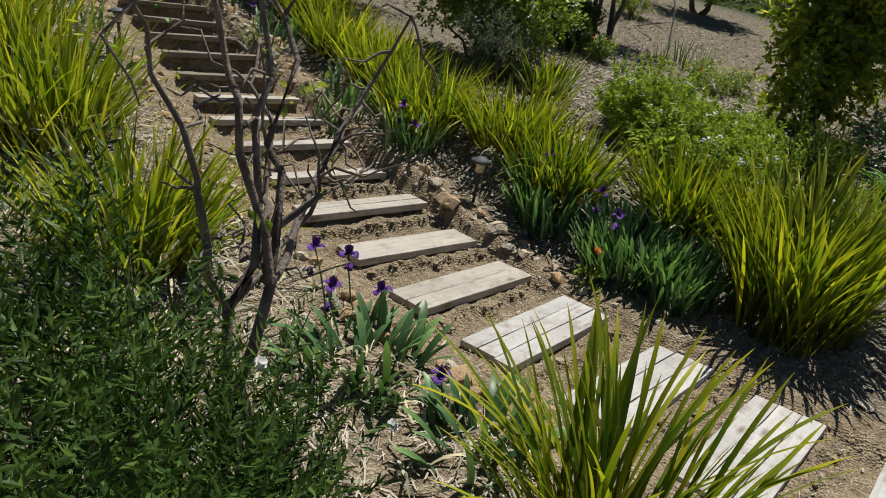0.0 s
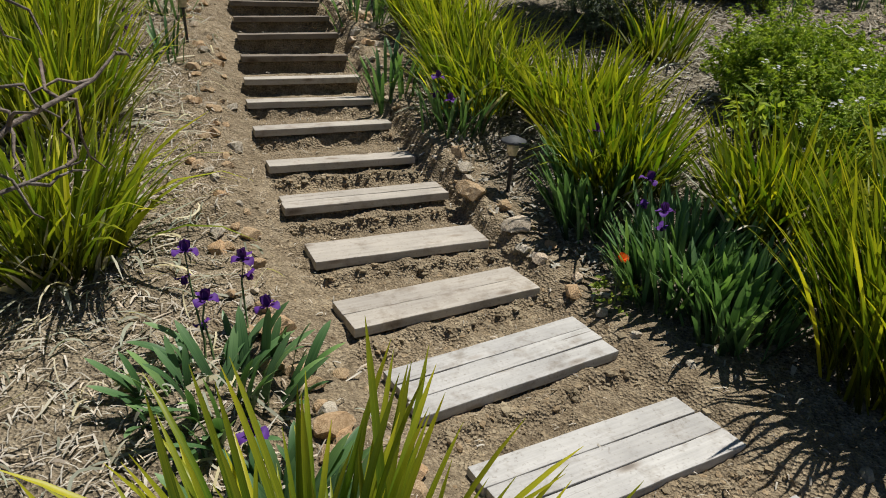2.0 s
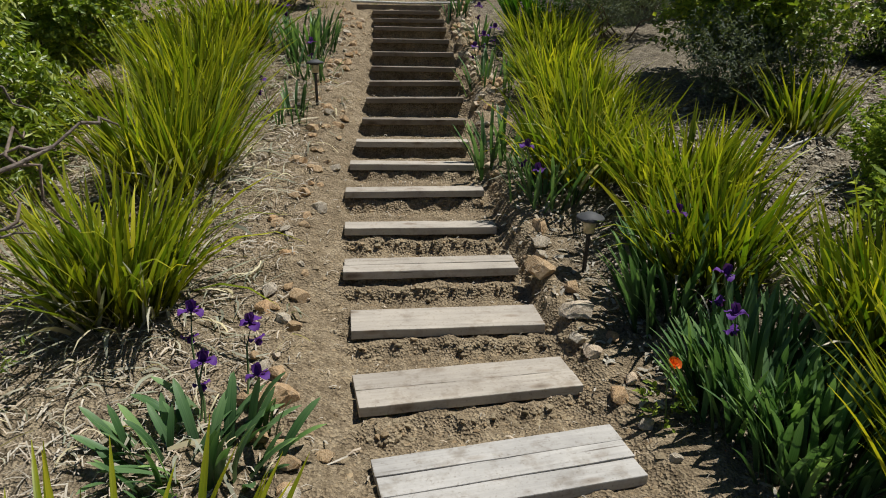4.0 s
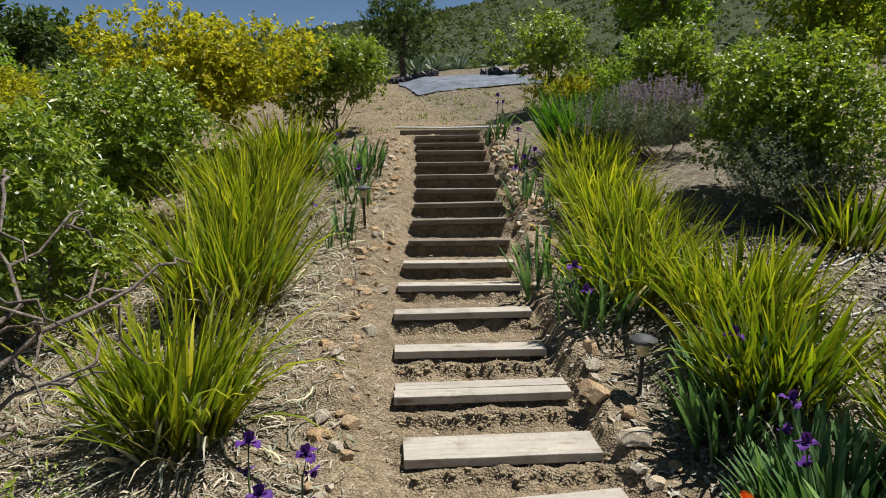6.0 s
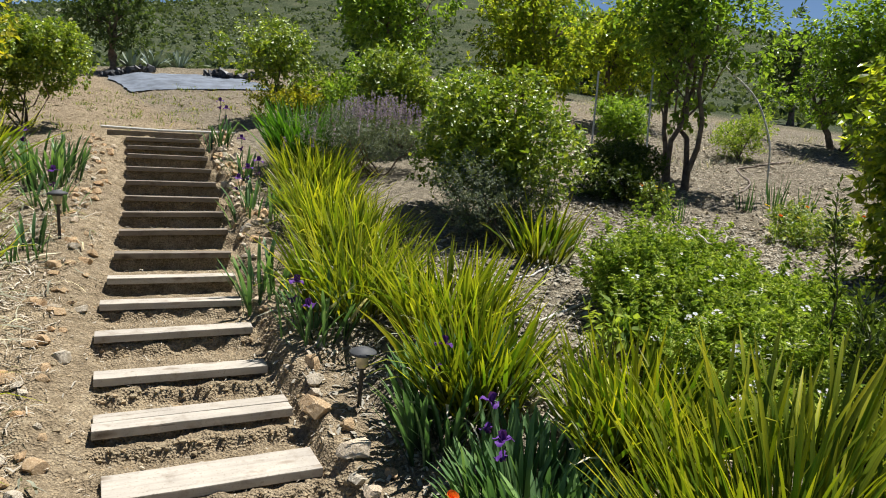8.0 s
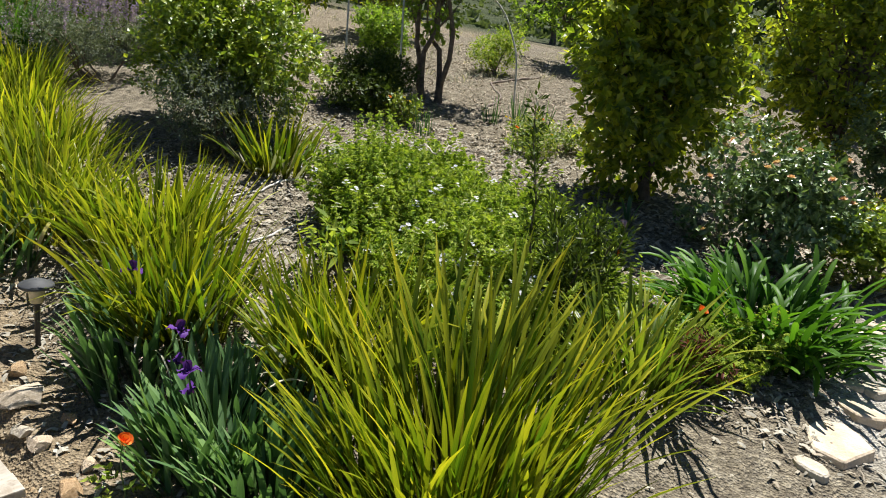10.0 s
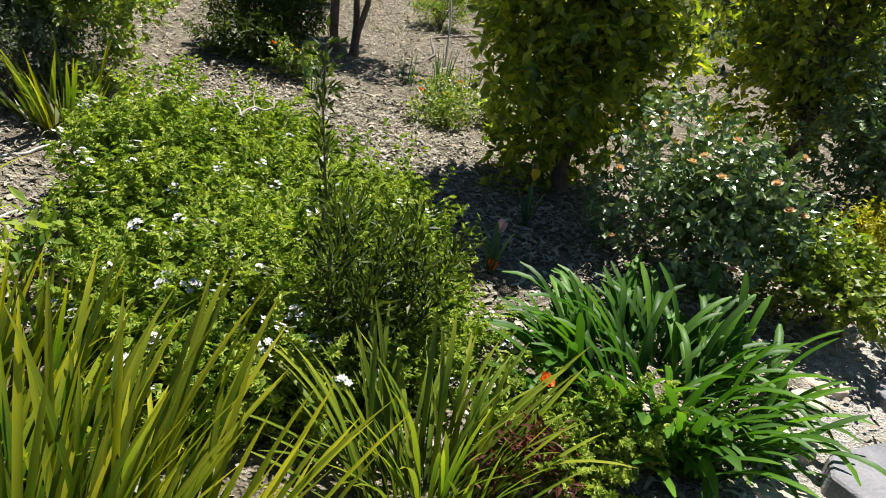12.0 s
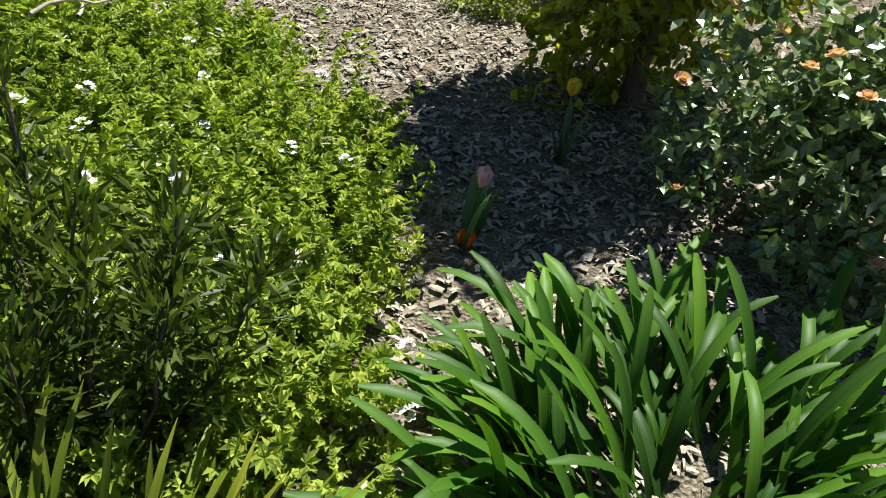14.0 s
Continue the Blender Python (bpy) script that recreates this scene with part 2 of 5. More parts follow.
ROSEMARY = leaf_material("rosemary_leaf", (0.010, 0.028, 0.006), (0.036, 0.085, 0.014), (0.12, 0.20, 0.035), 0.30, 0.5)
ROSELEAF = leaf_material("rose_leaf", (0.025, 0.065, 0.016), (0.09, 0.18, 0.035), (0.34, 0.42, 0.17), 0.2, 0.38, gloss=1.0)
ROSEGREEN = leaf_material("fresh_rose_leaf", (0.04, 0.10, 0.012), (0.18, 0.29, 0.028), (0.54, 0.56, 0.07), 0.42, 0.42, gloss=0.9)
YELLOWLEAF = leaf_material("yellow_leaf", (0.12, 0.17, 0.015), (0.42, 0.40, 0.03), (0.82, 0.66, 0.06), 0.55, 0.4)
TREELEAF = leaf_material("tree_leaf", (0.05, 0.115, 0.016), (0.19, 0.31, 0.04), (0.42, 0.52, 0.08), 0.6, 0.38, gloss=0.45)
YTREELEAF = leaf_material("yellow_green_tree_leaf", (0.05, 0.11, 0.012), (0.24, 0.34, 0.03), (0.66, 0.62, 0.07), 0.62, 0.35)
GLOSSYLEAF = leaf_material("glossy_tree_leaf", (0.025, 0.075, 0.010), (0.17, 0.28, 0.025), (0.76, 0.72, 0.07), 0.60, 0.34, gloss=0.9)
OAKLEAF = leaf_material("oak_leaf", (0.025, 0.05, 0.014), (0.07, 0.115, 0.03), (0.16, 0.21, 0.06), 0.4, 0.45)
SCRUB = leaf_material("chaparral_leaf", (0.06, 0.085, 0.035), (0.12, 0.15, 0.07), (0.19, 0.22, 0.11), 0.35, 0.6)
SAGE = leaf_material("sage_leaf", (0.07, 0.09, 0.06), (0.15, 0.18, 0.12), (0.26, 0.28, 0.20), 0.3, 0.7)
LILAC = petal_material("lilac_petal", (0.28, 0.20, 0.36), (0.52, 0.42, 0.58))
VIOLET = petal_material("violet_petal", (0.06, 0.012, 0.15), (0.20, 0.07, 0.42), 0.3)
WHITE = petal_material("white_petal", (0.62, 0.60, 0.66), (0.85, 0.82, 0.86))
PEACH = petal_material("peach_petal", (0.66, 0.36, 0.24), (0.82, 0.60, 0.46))
ORANGE = petal_material("orange_petal", (0.80, 0.12, 0.02), (0.95, 0.28, 0.05))
YELLOW = petal_material("yellow_petal", (0.75, 0.48, 0.03), (0.90, 0.68, 0.08))
PINK = petal_material("pink_petal", (0.55, 0.25, 0.42), (0.80, 0.58, 0.70))
RED = leaf_material("red_leaf", (0.06, 0.015, 0.012), (0.14, 0.035, 0.025), (0.22, 0.09, 0.05), 0.35, 0.5)
STEM = plain_material("green_stem", (0.10, 0.16, 0.05))
BLACK = plain_material("black_plastic", (0.03, 0.03, 0.032), 0.5)
CAPM = plain_material("dull_steel_cap", (0.055, 0.057, 0.06), 0.7, 0.0)
LENS = plain_material("amber_lens", (0.55, 0.47, 0.30), 0.25)
TARP = plain_material("grey_weed_fabric", (0.125, 0.145, 0.175), 0.7, 0, 0.45, 3.0)
PIPE = plain_material("pale_pipe", (0.52, 0.50, 0.46), 0.5)
DARKPIPE = plain_material("brown_hose", (0.16, 0.12, 0.09), 0.6)


# ---- plan of the ground ----
# steps from the bottom up: front-left corner, height of the tread, turn of the front edge, depth, boards
STEPS = [
    (1.90, -0.66, 0.255, -2.0, 0.31, 3), (1.925, -0.10, 0.275, -3.0, 0.31, 3), (1.992, 0.44, 0.292, -4.0, 0.305, 3), (1.995, 0.985, 0.325, -1.9, 0.30, 3),
    (2.017, 1.523, 0.375, -3.2, 0.25, 2), (2.06, 2.04, 0.436, -8.5, 0.22, 1), (2.12, 2.51, 0.525, -9.0, 0.20, 2), (2.19, 2.94, 0.612, -9.4, 0.13, 1),
    (2.27, 3.40, 0.70, -11.5, 0.12, 1), (2.37, 3.83, 0.772, -12.0, 0.12, 1), (2.47, 4.21, 0.845, -12.5, 0.11, 1), (2.60, 4.67, 0.93, -13.0, 0.10, 1),
    (2.71, 5.10, 1.035, -13.5, 0.10, 1), (2.83, 5.56, 1.12, -14.0, 0.10, 1), (2.93, 5.98, 1.215, -14.0, 0.10, 1), (3.03, 6.42, 1.32, -14.0, 0.10, 1),
    (3.12, 6.86, 1.425, -14.0, 0.10, 1), (3.22, 7.30, 1.535, -14.0, 0.10, 1), (3.29, 7.66, 1.615, -14.0, 0.10, 1), (3.36, 8.05, 1.70, -14.0, 0.10, 1),
]
LENGTH, THICK = 0.88, 0.042
BOARD_LENGTH = [0.88] * 7 + [0.855, 0.85, 0.83] + [0.815] * 10
SY = np.array([s[1] for s in STEPS])
SZ = np.array([s[2] for s in STEPS])
SX = np.array([s[0] for s in STEPS])


def smooth(a, b, v):
    t = np.clip((v - a) / (b - a), 0, 1)
    return t * t * (3 - 2 * t)


def hash2(i, j):
    v = np.sin(i * 127.1 + j * 311.7) * 43758.5453
    return v - np.floor(v)


def vnoise(x, y):
    i, j = np.floor(x), np.floor(y)
    u, v = x - i, y - j
    u, v = u * u * (3 - 2 * u), v * v * (3 - 2 * v)
    a = hash2(i, j) * (1 - u) + hash2(i + 1, j) * u
    b = hash2(i, j + 1) * (1 - u) + hash2(i + 1, j + 1) * u
    return a * (1 - v) + b * v - 0.5


def fractal(x, y, octaves=4):
    return sum(vnoise(x * 2.03**k + 17 * k, y * 2.03**k - 9 * k) / 1.9**k for k in range(octaves))


def left_edge(y):
    return np.interp(y, SY, SX)


def slope_line(y):
    """The height of the stair line, straightened, carried on below and above."""
    z = np.interp(y, SY + 0.2, SZ - 0.03)
    z = z + np.where(y > 8.25, (np.minimum(y, 14) - 8.25) * 0.115, 0) + np.clip(y - 14, 0, 5) * 0.15 + np.clip(y - 19, 0, 60) * 0.05
    return z - np.clip(-0.6 - y, 0, 40) * 0.05


def ground(x, y):
    """Height of the ground at any place."""
    x, y = np.asarray(x, float), np.asarray(y, float)
    xl = left_edge(y)
    xr = xl + LENGTH * 0.98
    rough = 0.03 * fractal(x * 2.2, y * 2.2) + 0.014 * fractal(x * 13, y * 13, 3)
    line = slope_line(y)
    dl, dr = xl - x, x - xr
    banks = 1 - smooth(8.1, 8.7, y)
    left = line + 0.07 * banks * smooth(0.0, 0.25, dl) - 0.075 * np.clip(dl - 0.3, 0, 5) + rough * 1.3
    zr = 0.93 + 0.08 * (np.clip(x, -6, 14) - 4.85) + 0.14 * (np.clip(y, -1.5, 9) - 2.2) + np.clip(y - 9, 0, 5) * 0.115
    zr = zr + np.clip(y - 14, 0, 5) * 0.15 + np.clip(y - 19, 0, 60) * 0.05 - np.clip(-1.5 - y, 0, 30) * 0.05
    near = line + (0.04 + 0.11 * smooth(1.2, 2.2, y)) * banks * smooth(0.0, 0.13, dr + 0.05 * fractal(x * 4, y * 4, 2)) - 0.04 * banks * smooth(0.2, 0.5, dr)
    right = near + (zr - near) * smooth(0.25, 1.35, dr) + rough * 1.2
    # the stepped path itself
    jit = 0.05 * fractal(x * 7, y * 2, 3) + 0.03 * fractal(x * 22 + 5, y * 9, 2)
    path = np.full(x.shape, SZ[0] - 0.08)
    for k, (sx, sy, sz, turn, deep, boards) in enumerate(STEPS):
        front = sy + math.tan(radians(turn)) * (x - sx) + 0.045
        ledge = front - (0.125 if k < 8 else 0.06 if k < 10 else 0.0) + jit * (1.7 if k < 8 else 0.9)
        rise = sz - (SZ[k - 1] if k else SZ[0] - 0.05)
        path = path + rise * (0.5 * smooth(-0.02, 0.02, y - front) + 0.5 * smooth(-0.02, 0.018, y - ledge)) + 0.014 * np.exp(-(((y - ledge - 0.03) / 0.03) ** 2)) - 0.012 * np.exp(-(((y - ledge + 0.05) / 0.04) ** 2))
    calm = 1 - 0.7 * smooth(3.2, 4.6, y)
    path = path + (0.015 * fractal(x * 5, y * 5, 3) + 0.02 * fractal(x * 14, y * 14, 3)) * calm - 0.014 * (1 - calm)
    path = np.minimum(path, np.interp(y, SY, SZ) + 0.3)
    inside = smooth(-0.05, 0.05, dl * -1 + 0.02) * smooth(-0.04, 0.06, -dr + 0.03) * smooth(-1.4, -0.9, y) * (1 - smooth(8.25, 8.45, y))
    off = left * (1 - smooth(-LENGTH, 0.0, dr)) + right * smooth(-LENGTH, 0.0, dr)
    off = np.where(dl > 0, left, np.where(dr > 0, right, off))
    h = off * (1 - inside) + path * inside
    # far scrub hills
    far = np.hypot(x - 3, y)
    way = smooth(-0.5, 0.35, (y + 0.55 * x) / np.maximum(far, 1))
    crest = 17 + 8 * fractal(x * 0.012 + 3, y * 0.012, 3) + 18 * smooth(-10, 95, x) - 17 * smooth(70, 170, x)
    hill = crest * smooth(45, 200, far) * way + 1.5 * fractal(x * 0.05, y * 0.05, 4) * smooth(40, 90, far)
    return h * (1 - 0.3 * smooth(60, 200, far)) + hill


def G(x, y):
    return float(ground(np.array([x]), np.array([y]))[0])


def mesh(name, verts, faces, mat=None, smoothed=False, uv=None):
    me = bpy.data.meshes.new(name)
    verts = np.asarray(verts, np.float32)
    faces = np.asarray(faces, np.int32)
    me.vertices.add(len(verts))
    me.vertices.foreach_set("co", verts.ravel())
    n, w = faces.shape
    me.loops.add(n * w)
    me.loops.foreach_set("vertex_index", faces.ravel())
    me.polygons.add(n)
    me.polygons.foreach_set("loop_start", np.arange(0, n * w, w, dtype=np.int32))
    me.polygons.foreach_set("use_smooth", np.full(n, smoothed))
    if uv is not None:
        layer = me.uv_layers.new(name="UVMap")
        layer.data.foreach_set("uv", np.asarray(uv, np.float32)[faces.ravel()].ravel())
    if mat:
        me.materials.append(mat)
    me.update(calc_edges=True)
    return me


def place(name, me, parent=None, m=None, label=""):
    ob = new(name, me)
    if parent is not None:
        ob.parent = parent
    if m is not None:
        ob.matrix_basis = m
    return tagged(ob, label) if label else ob


def thing(name, x, y, label, category, group="", z=None, turn=0.0):
    ob = new(name)
    ob.empty_display_size = 0.1
    ob.matrix_basis = pose(x, y, G(x, y) - 0.01 if z is None else z, 0, 0, turn)
    return tagged(ob, label, category, group)


def axis_coords(a, b, step, far_a, far_b, grow=1.13):
    fine = list(np.arange(a, b, step))
    for sign, limit in ((1, far_b), (-1, far_a)):
        s, v, out = step, (fine[-1] if sign > 0 else fine[0]), []
        while (limit - v) * sign > 0:
            s *= grow
            v += sign * s
            out.append(v)
        fine = fine + out if sign > 0 else out[::-1] + fine
    return np.array(fine)


def build_ground():
    xs = axis_coords(1.5, 4.3, 0.022, -700, 700, 1.10)
    ys = axis_coords(-1.0, 8.6, 0.017, -700, 700, 1.08)
    X, Y = np.meshgrid(xs, ys)
    Z = ground(X.ravel(), Y.ravel())
    v = np.stack([X.ravel(), Y.ravel(), Z], 1)
    nx, ny = len(xs), len(ys)
    i = np.arange(nx * ny).reshape(ny, nx)
    f = np.stack([i[:-1, :-1], i[:-1, 1:], i[1:, 1:], i[1:, :-1]], -1).reshape(-1, 4)
    me = mesh("ground", v, f, EARTH, True)
    x, y = X.ravel(), Y.ravel()
    dl = left_edge(y) - x
    dr = x - left_edge(y) - LENGTH
    off = np.maximum(0.35 * smooth(0.35, 0.75, dl + 0.2 * fractal(x * 3, y * 3)), smooth(0.15, 0.6, dr + 0.2 * fractal(x * 3, y * 3)))
    off = off * (1 - 0.3 * smooth(8.2, 8.8, y))
    col = np.zeros((len(x), 4), np.float32)
    col[:, 0] = off
    col[:, 1] = smooth(16, 30, np.hypot(x - 3, y) + 3 * fractal(x * 0.4, y * 0.4))
    col[:, 2] = smooth(4.75, 5.15, x) * smooth(-0.46, -0.62, y + 0.1 * fractal(x * 4, y * 4)) * smooth(8.5, 7.0, x) * smooth(-3.2, -2.2, y)
    col[:, 3] = 1
    at = me.color_attributes.new("cover", "FLOAT_COLOR", "POINT")
    at.data.foreach_set("color", col.ravel())
    tagged(new("ground", me), "tan earth hillside with grey mulch rising to scrub hills", "ground", kind="structure")


build_ground()

# ---- shapes ----
RNG = np.random.default_rng(7)


def tube(points, radii, sides=6):
    """Verts and faces of a tapered tube through points."""
    P = np.asarray(points, float)
    R = np.broadcast_to(np.asarray(radii, float), (len(P),))
    d = np.gradient(P, axis=0)
    d /= np.linalg.norm(d, axis=1, keepdims=True) + 1e-9
    ref = np.where(np.abs(d[:, 2:3]) > 0.9, [[1.0, 0, 0]], [[0, 0, 1.0]])
    u = np.cross(d, ref)
    u /= np.linalg.norm(u, axis=1, keepdims=True) + 1e-9
    w = np.cross(d, u)
    a = np.linspace(0, 2 * np.pi, sides, endpoint=False)
    v = P[:, None] + R[:, None, None] * (np.cos(a)[None, :, None] * u[:, None] + np.sin(a)[None, :, None] * w[:, None])
    i = np.arange(len(P) * sides).reshape(len(P), sides)
    n = np.roll(i, -1, 1)
    f = np.stack([i[:-1], n[:-1], n[1:], i[1:]], -1).reshape(-1, 4)
    return v.reshape(-1, 3), f


def merged(pieces):
    vs, fs, n = [], [], 0
    for v, f in pieces:
        vs.append(v)
        fs.append(f + n)
        n += len(v)
    return np.concatenate(vs), np.concatenate(fs)


def unit(a):
    return a / (np.linalg.norm(a, axis=-1, keepdims=True) + 1e-9)


def leaves(center, along, normal, length, width, fold=0.25, round_tip=0.45):
    """Folded leaf shapes: base, two shoulders, tip and a lowered midrib; four triangles each."""
    n = len(center)
    along, length, width = unit(along), np.broadcast_to(length, (n,))[:, None], np.broadcast_to(width, (n,))[:, None]
    side = unit(np.cross(along, normal))
    up = np.cross(side, along)
    base = center
    mid = center + along * length * round_tip - up * width * fold
    a = center + along * length * round_tip + side * width * 0.5
    b = center + along * length * round_tip - side * width * 0.5
    tip = center + along * length - up * length * 0.12
    v = np.stack([base, a, mid, b, tip], 1).reshape(-1, 3)
    k = (np.arange(n) * 5)[:, None]
    f = np.concatenate([k + [0, 1, 2], k + [0, 2, 3], k + [1, 4, 2], k + [2, 4, 3]])
    return v, f


def palmate(center, along, normal, length, width, lobes=5):
    """Cut leaves: five folded lobes spread like a hand."""
    n = len(center)
    along, length, width = unit(along), np.broadcast_to(length, (n,))[:, None], np.broadcast_to(width, (n,))[:, None]
    side = unit(np.cross(along, normal))
    up = np.cross(side, along)
    vs = []
    for k in range(lobes):
        a = (k - (lobes - 1) / 2) * 0.62
        d = along * math.cos(a) + side * math.sin(a)
        q = -along * math.sin(a) + side * math.cos(a)
        far = length * (1.0 - 0.09 * abs(k - (lobes - 1) / 2))
        vs += [center, center + d * far * 0.55 + q * width * 0.17 + up * width * 0.10, center + d * far - up * far * 0.14, center + d * far * 0.55 - q * width * 0.17 + up * width * 0.10]
    v = np.stack(vs, 1).reshape(-1, 3)
    f = np.arange(n * lobes * 4).reshape(-1, 4)
    return v, f


def strap(n, spread, height, width, lean=0.55, droop=0.5, rows=6, rng=RNG, flop=0.12):
    """A tuft of n strap leaves, fanning out of the ground and arching. Verts, faces, uv."""
    ang = rng.uniform(0, 2 * np.pi, n)
    r0 = spread * 0.45 * np.sqrt(rng.uniform(0, 1, n))
    root = np.stack([r0 * np.cos(ang), r0 * np.sin(ang), np.full(n, -0.02)], 1)
    out = ang + rng.normal(0, 0.9, n)
    L = height * rng.uniform(0.55, 1.15, n)
    tilt = lean * (0.15 + 0.85 * r0 / (spread * 0.45)) * rng.uniform(0.4, 1.3, n)
    bend = droop * rng.uniform(0.1, 1.0, n) ** 1.5
    flopped = rng.uniform(0, 1, n) < flop
    bend = np.where(flopped, bend + rng.uniform(0.8, 1.6, n), bend)
    s = np.linspace(0, 1, rows)
    th = tilt[:, None] + bend[:, None] * s[None] ** 1.6
    dx, dz = np.sin(th), np.cos(th)
    ds = (L / (rows - 1))[:, None]
    px = np.concatenate([np.zeros((n, 1)), np.cumsum(dx[:, :-1] * ds, 1)], 1)
    pz = np.concatenate([np.zeros((n, 1)), np.cumsum(dz[:, :-1] * ds, 1)], 1)
    d = np.stack([np.cos(out), np.sin(out)], 1)
    P = np.stack([root[:, None, 0] + px * d[:, None, 0], root[:, None, 1] + px * d[:, None, 1], root[:, None, 2] + pz], -1)
    tw = out + np.pi / 2 + rng.normal(0, 0.9, n)
    side = np.stack([np.cos(tw), np.sin(tw), rng.normal(0, 0.15, n)], 1)
    wid = (width * rng.uniform(0.6, 1.25, n))[:, None] * np.array([0.75, 1.0, 1.0, 0.88, 0.6, 0.04] if rows == 6 else np.interp(s, [0, 0.2, 0.6, 0.85, 1], [0.75, 1, 1, 0.7, 0.05]))[None]
    A = P + side[:, None] * wid[..., None] * 0.5
    B = P - side[:, None] * wid[..., None] * 0.5
    v = np.stack([A, B], 2).reshape(-1, 3)
    uv = np.stack([np.broadcast_to([0.0, 1.0], (n, rows, 2)), np.broadcast_to(s[None, :, None], (n, rows, 2))], -1) + np.array([0.0, 0.0])
    uv[..., 0] += rng.uniform(0, 40, n)[:, None, None].round() * 3
    k = (np.arange(n) * rows * 2)[:, None, None] + (np.arange(rows - 1) * 2)[None, :, None]
    f = (k + np.array([0, 1, 3, 2])).reshape(-1, 4)
    return v, f, uv.reshape(-1, 2)


def rock_mesh(name, size, mat, seed, flat=0.7, cuts=2):
    bm = bmesh.new()
    bmesh.ops.create_icosphere(bm, subdivisions=cuts, radius=1)
    o = Vector((seed * 3.1, seed * 1.7, seed))
    for v in bm.verts:
        p = v.co.copy()
        k = 1 + 0.5 * noise.noise(p * 0.9 + o) + 0.22 * noise.noise(p * 2.3 + o)
        q = p * k
        for ax in (Vector((0.1, 0.1, 1.0)), Vector((0.9, -0.4, -0.1)), Vector((0.7, 0.2, 0.6)), Vector((-0.5, 0.8, 0.3)), Vector((0.1, -0.9, 0.4)), Vector((-0.8, -0.4, 0.4))):
            ax = (ax + Vector((noise.noise(o + ax), noise.noise(o - ax), 0)) * 0.8).normalized()
            over = q.dot(ax) - 0.5
            if over > 0:
                q -= ax * over * 0.97
        v.co = Vector((q.x * size[0], q.y * size[1], q.z * size[2] * flat))
    me = bpy.data.meshes.new(name)
    bm.to_mesh(me)
    bm.free()
    me.materials.append(mat)
    return me


# ---- plank steps ----
def board_mesh(length, depth, thick, seed, wood):
    bm = bmesh.new()
    bmesh.ops.create_cube(bm, size=1)
    for v in bm.verts:
        v.co = Vector((v.co.x * length, v.co.y * depth, v.co.z * thick))
    long_edges = [e for e in bm.edges if abs(e.verts[0].co.x - e.verts[1].co.x) > 0.1]
    bmesh.ops.subdivide_edges(bm, edges=long_edges, cuts=9)
    bmesh.ops.bevel(bm, geom=[e for e in bm.edges if len(e.link_faces) == 2 and e.calc_face_angle(0) > 1.0], offset=0.004, segments=2, affect="EDGES", profile=0.6)
    for v in bm.verts:
        p = v.co * 9 + Vector((seed, 0, seed))
        v.co += Vector((0.002 * noise.noise(p * 2.0), 0.0025 * noise.noise(p + Vector((4, 0, 0))), 0.0018 * noise.noise(p + Vector((0, 7, 0)))))
    me = bpy.data.meshes.new("board")
    bm.to_mesh(me)
    bm.free()
    me.materials.append(wood)
    for p in me.polygons:
        p.use_smooth = False
    return me


def build_steps():
    rng = random.Random(3)
    for k, (x, y, z, turn, deep, boards) in enumerate(STEPS):
        step = new("wooden_step")
        step.matrix_basis = pose(x, y, z, rng.uniform(-0.6, 0.6), rng.uniform(-0.7, 0.7), turn)
        tagged(step, "weathered pale grey plank step set in a tan earth stair" if boards == 1 else "weathered pale grey step of several boards laid on tan earth", "step", "hillside plank steps")
        w = deep / boards
        for b in range(boards):
            cut = rng.uniform(-0.012, 0.012)
            ob = place("board", board_mesh(BOARD_LENGTH[k] + cut, w - 0.004, THICK, k * 5 + b, WOOD if k < 4 else TANWOOD if k < 11 else OLDWOOD), step)
            ob.matrix_basis = pose(BOARD_LENGTH[k] / 2 + rng.uniform(-0.008, 0.008), w * (b + 0.5), -THICK / 2 + rng.uniform(-0.003, 0.001), 0, 0, rng.uniform(-0.3, 0.3))


build_steps()


# ---- plants ----
def strap_clump(x, y, label, n=260, spread=0.5, height=0.75, width=0.016, mat=None, lean=0.6, droop=0.5, seed=1, dry=0.10, name="strap_leaf_plant", flop=0.10):
    rng = np.random.default_rng(seed)
    ob = thing(name, x, y, label, "plant", "strap leaved border plants" if name == "strap_leaf_plant" else "")
    v, f, uv = strap(n, spread, height, width, lean, droop, 6, rng, flop)
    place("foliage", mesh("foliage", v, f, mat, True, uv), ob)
    if dry:
        v, f, uv = strap(int(n * dry) + 8, spread * 1.1, height * 0.6, width, 1.1, 0.9, 6, rng, 0.3)
        place("dry_foliage", mesh("dry_foliage", v, f, DRY_BLADE, True, uv), ob, None, "withered straw-coloured leaves")
    return ob


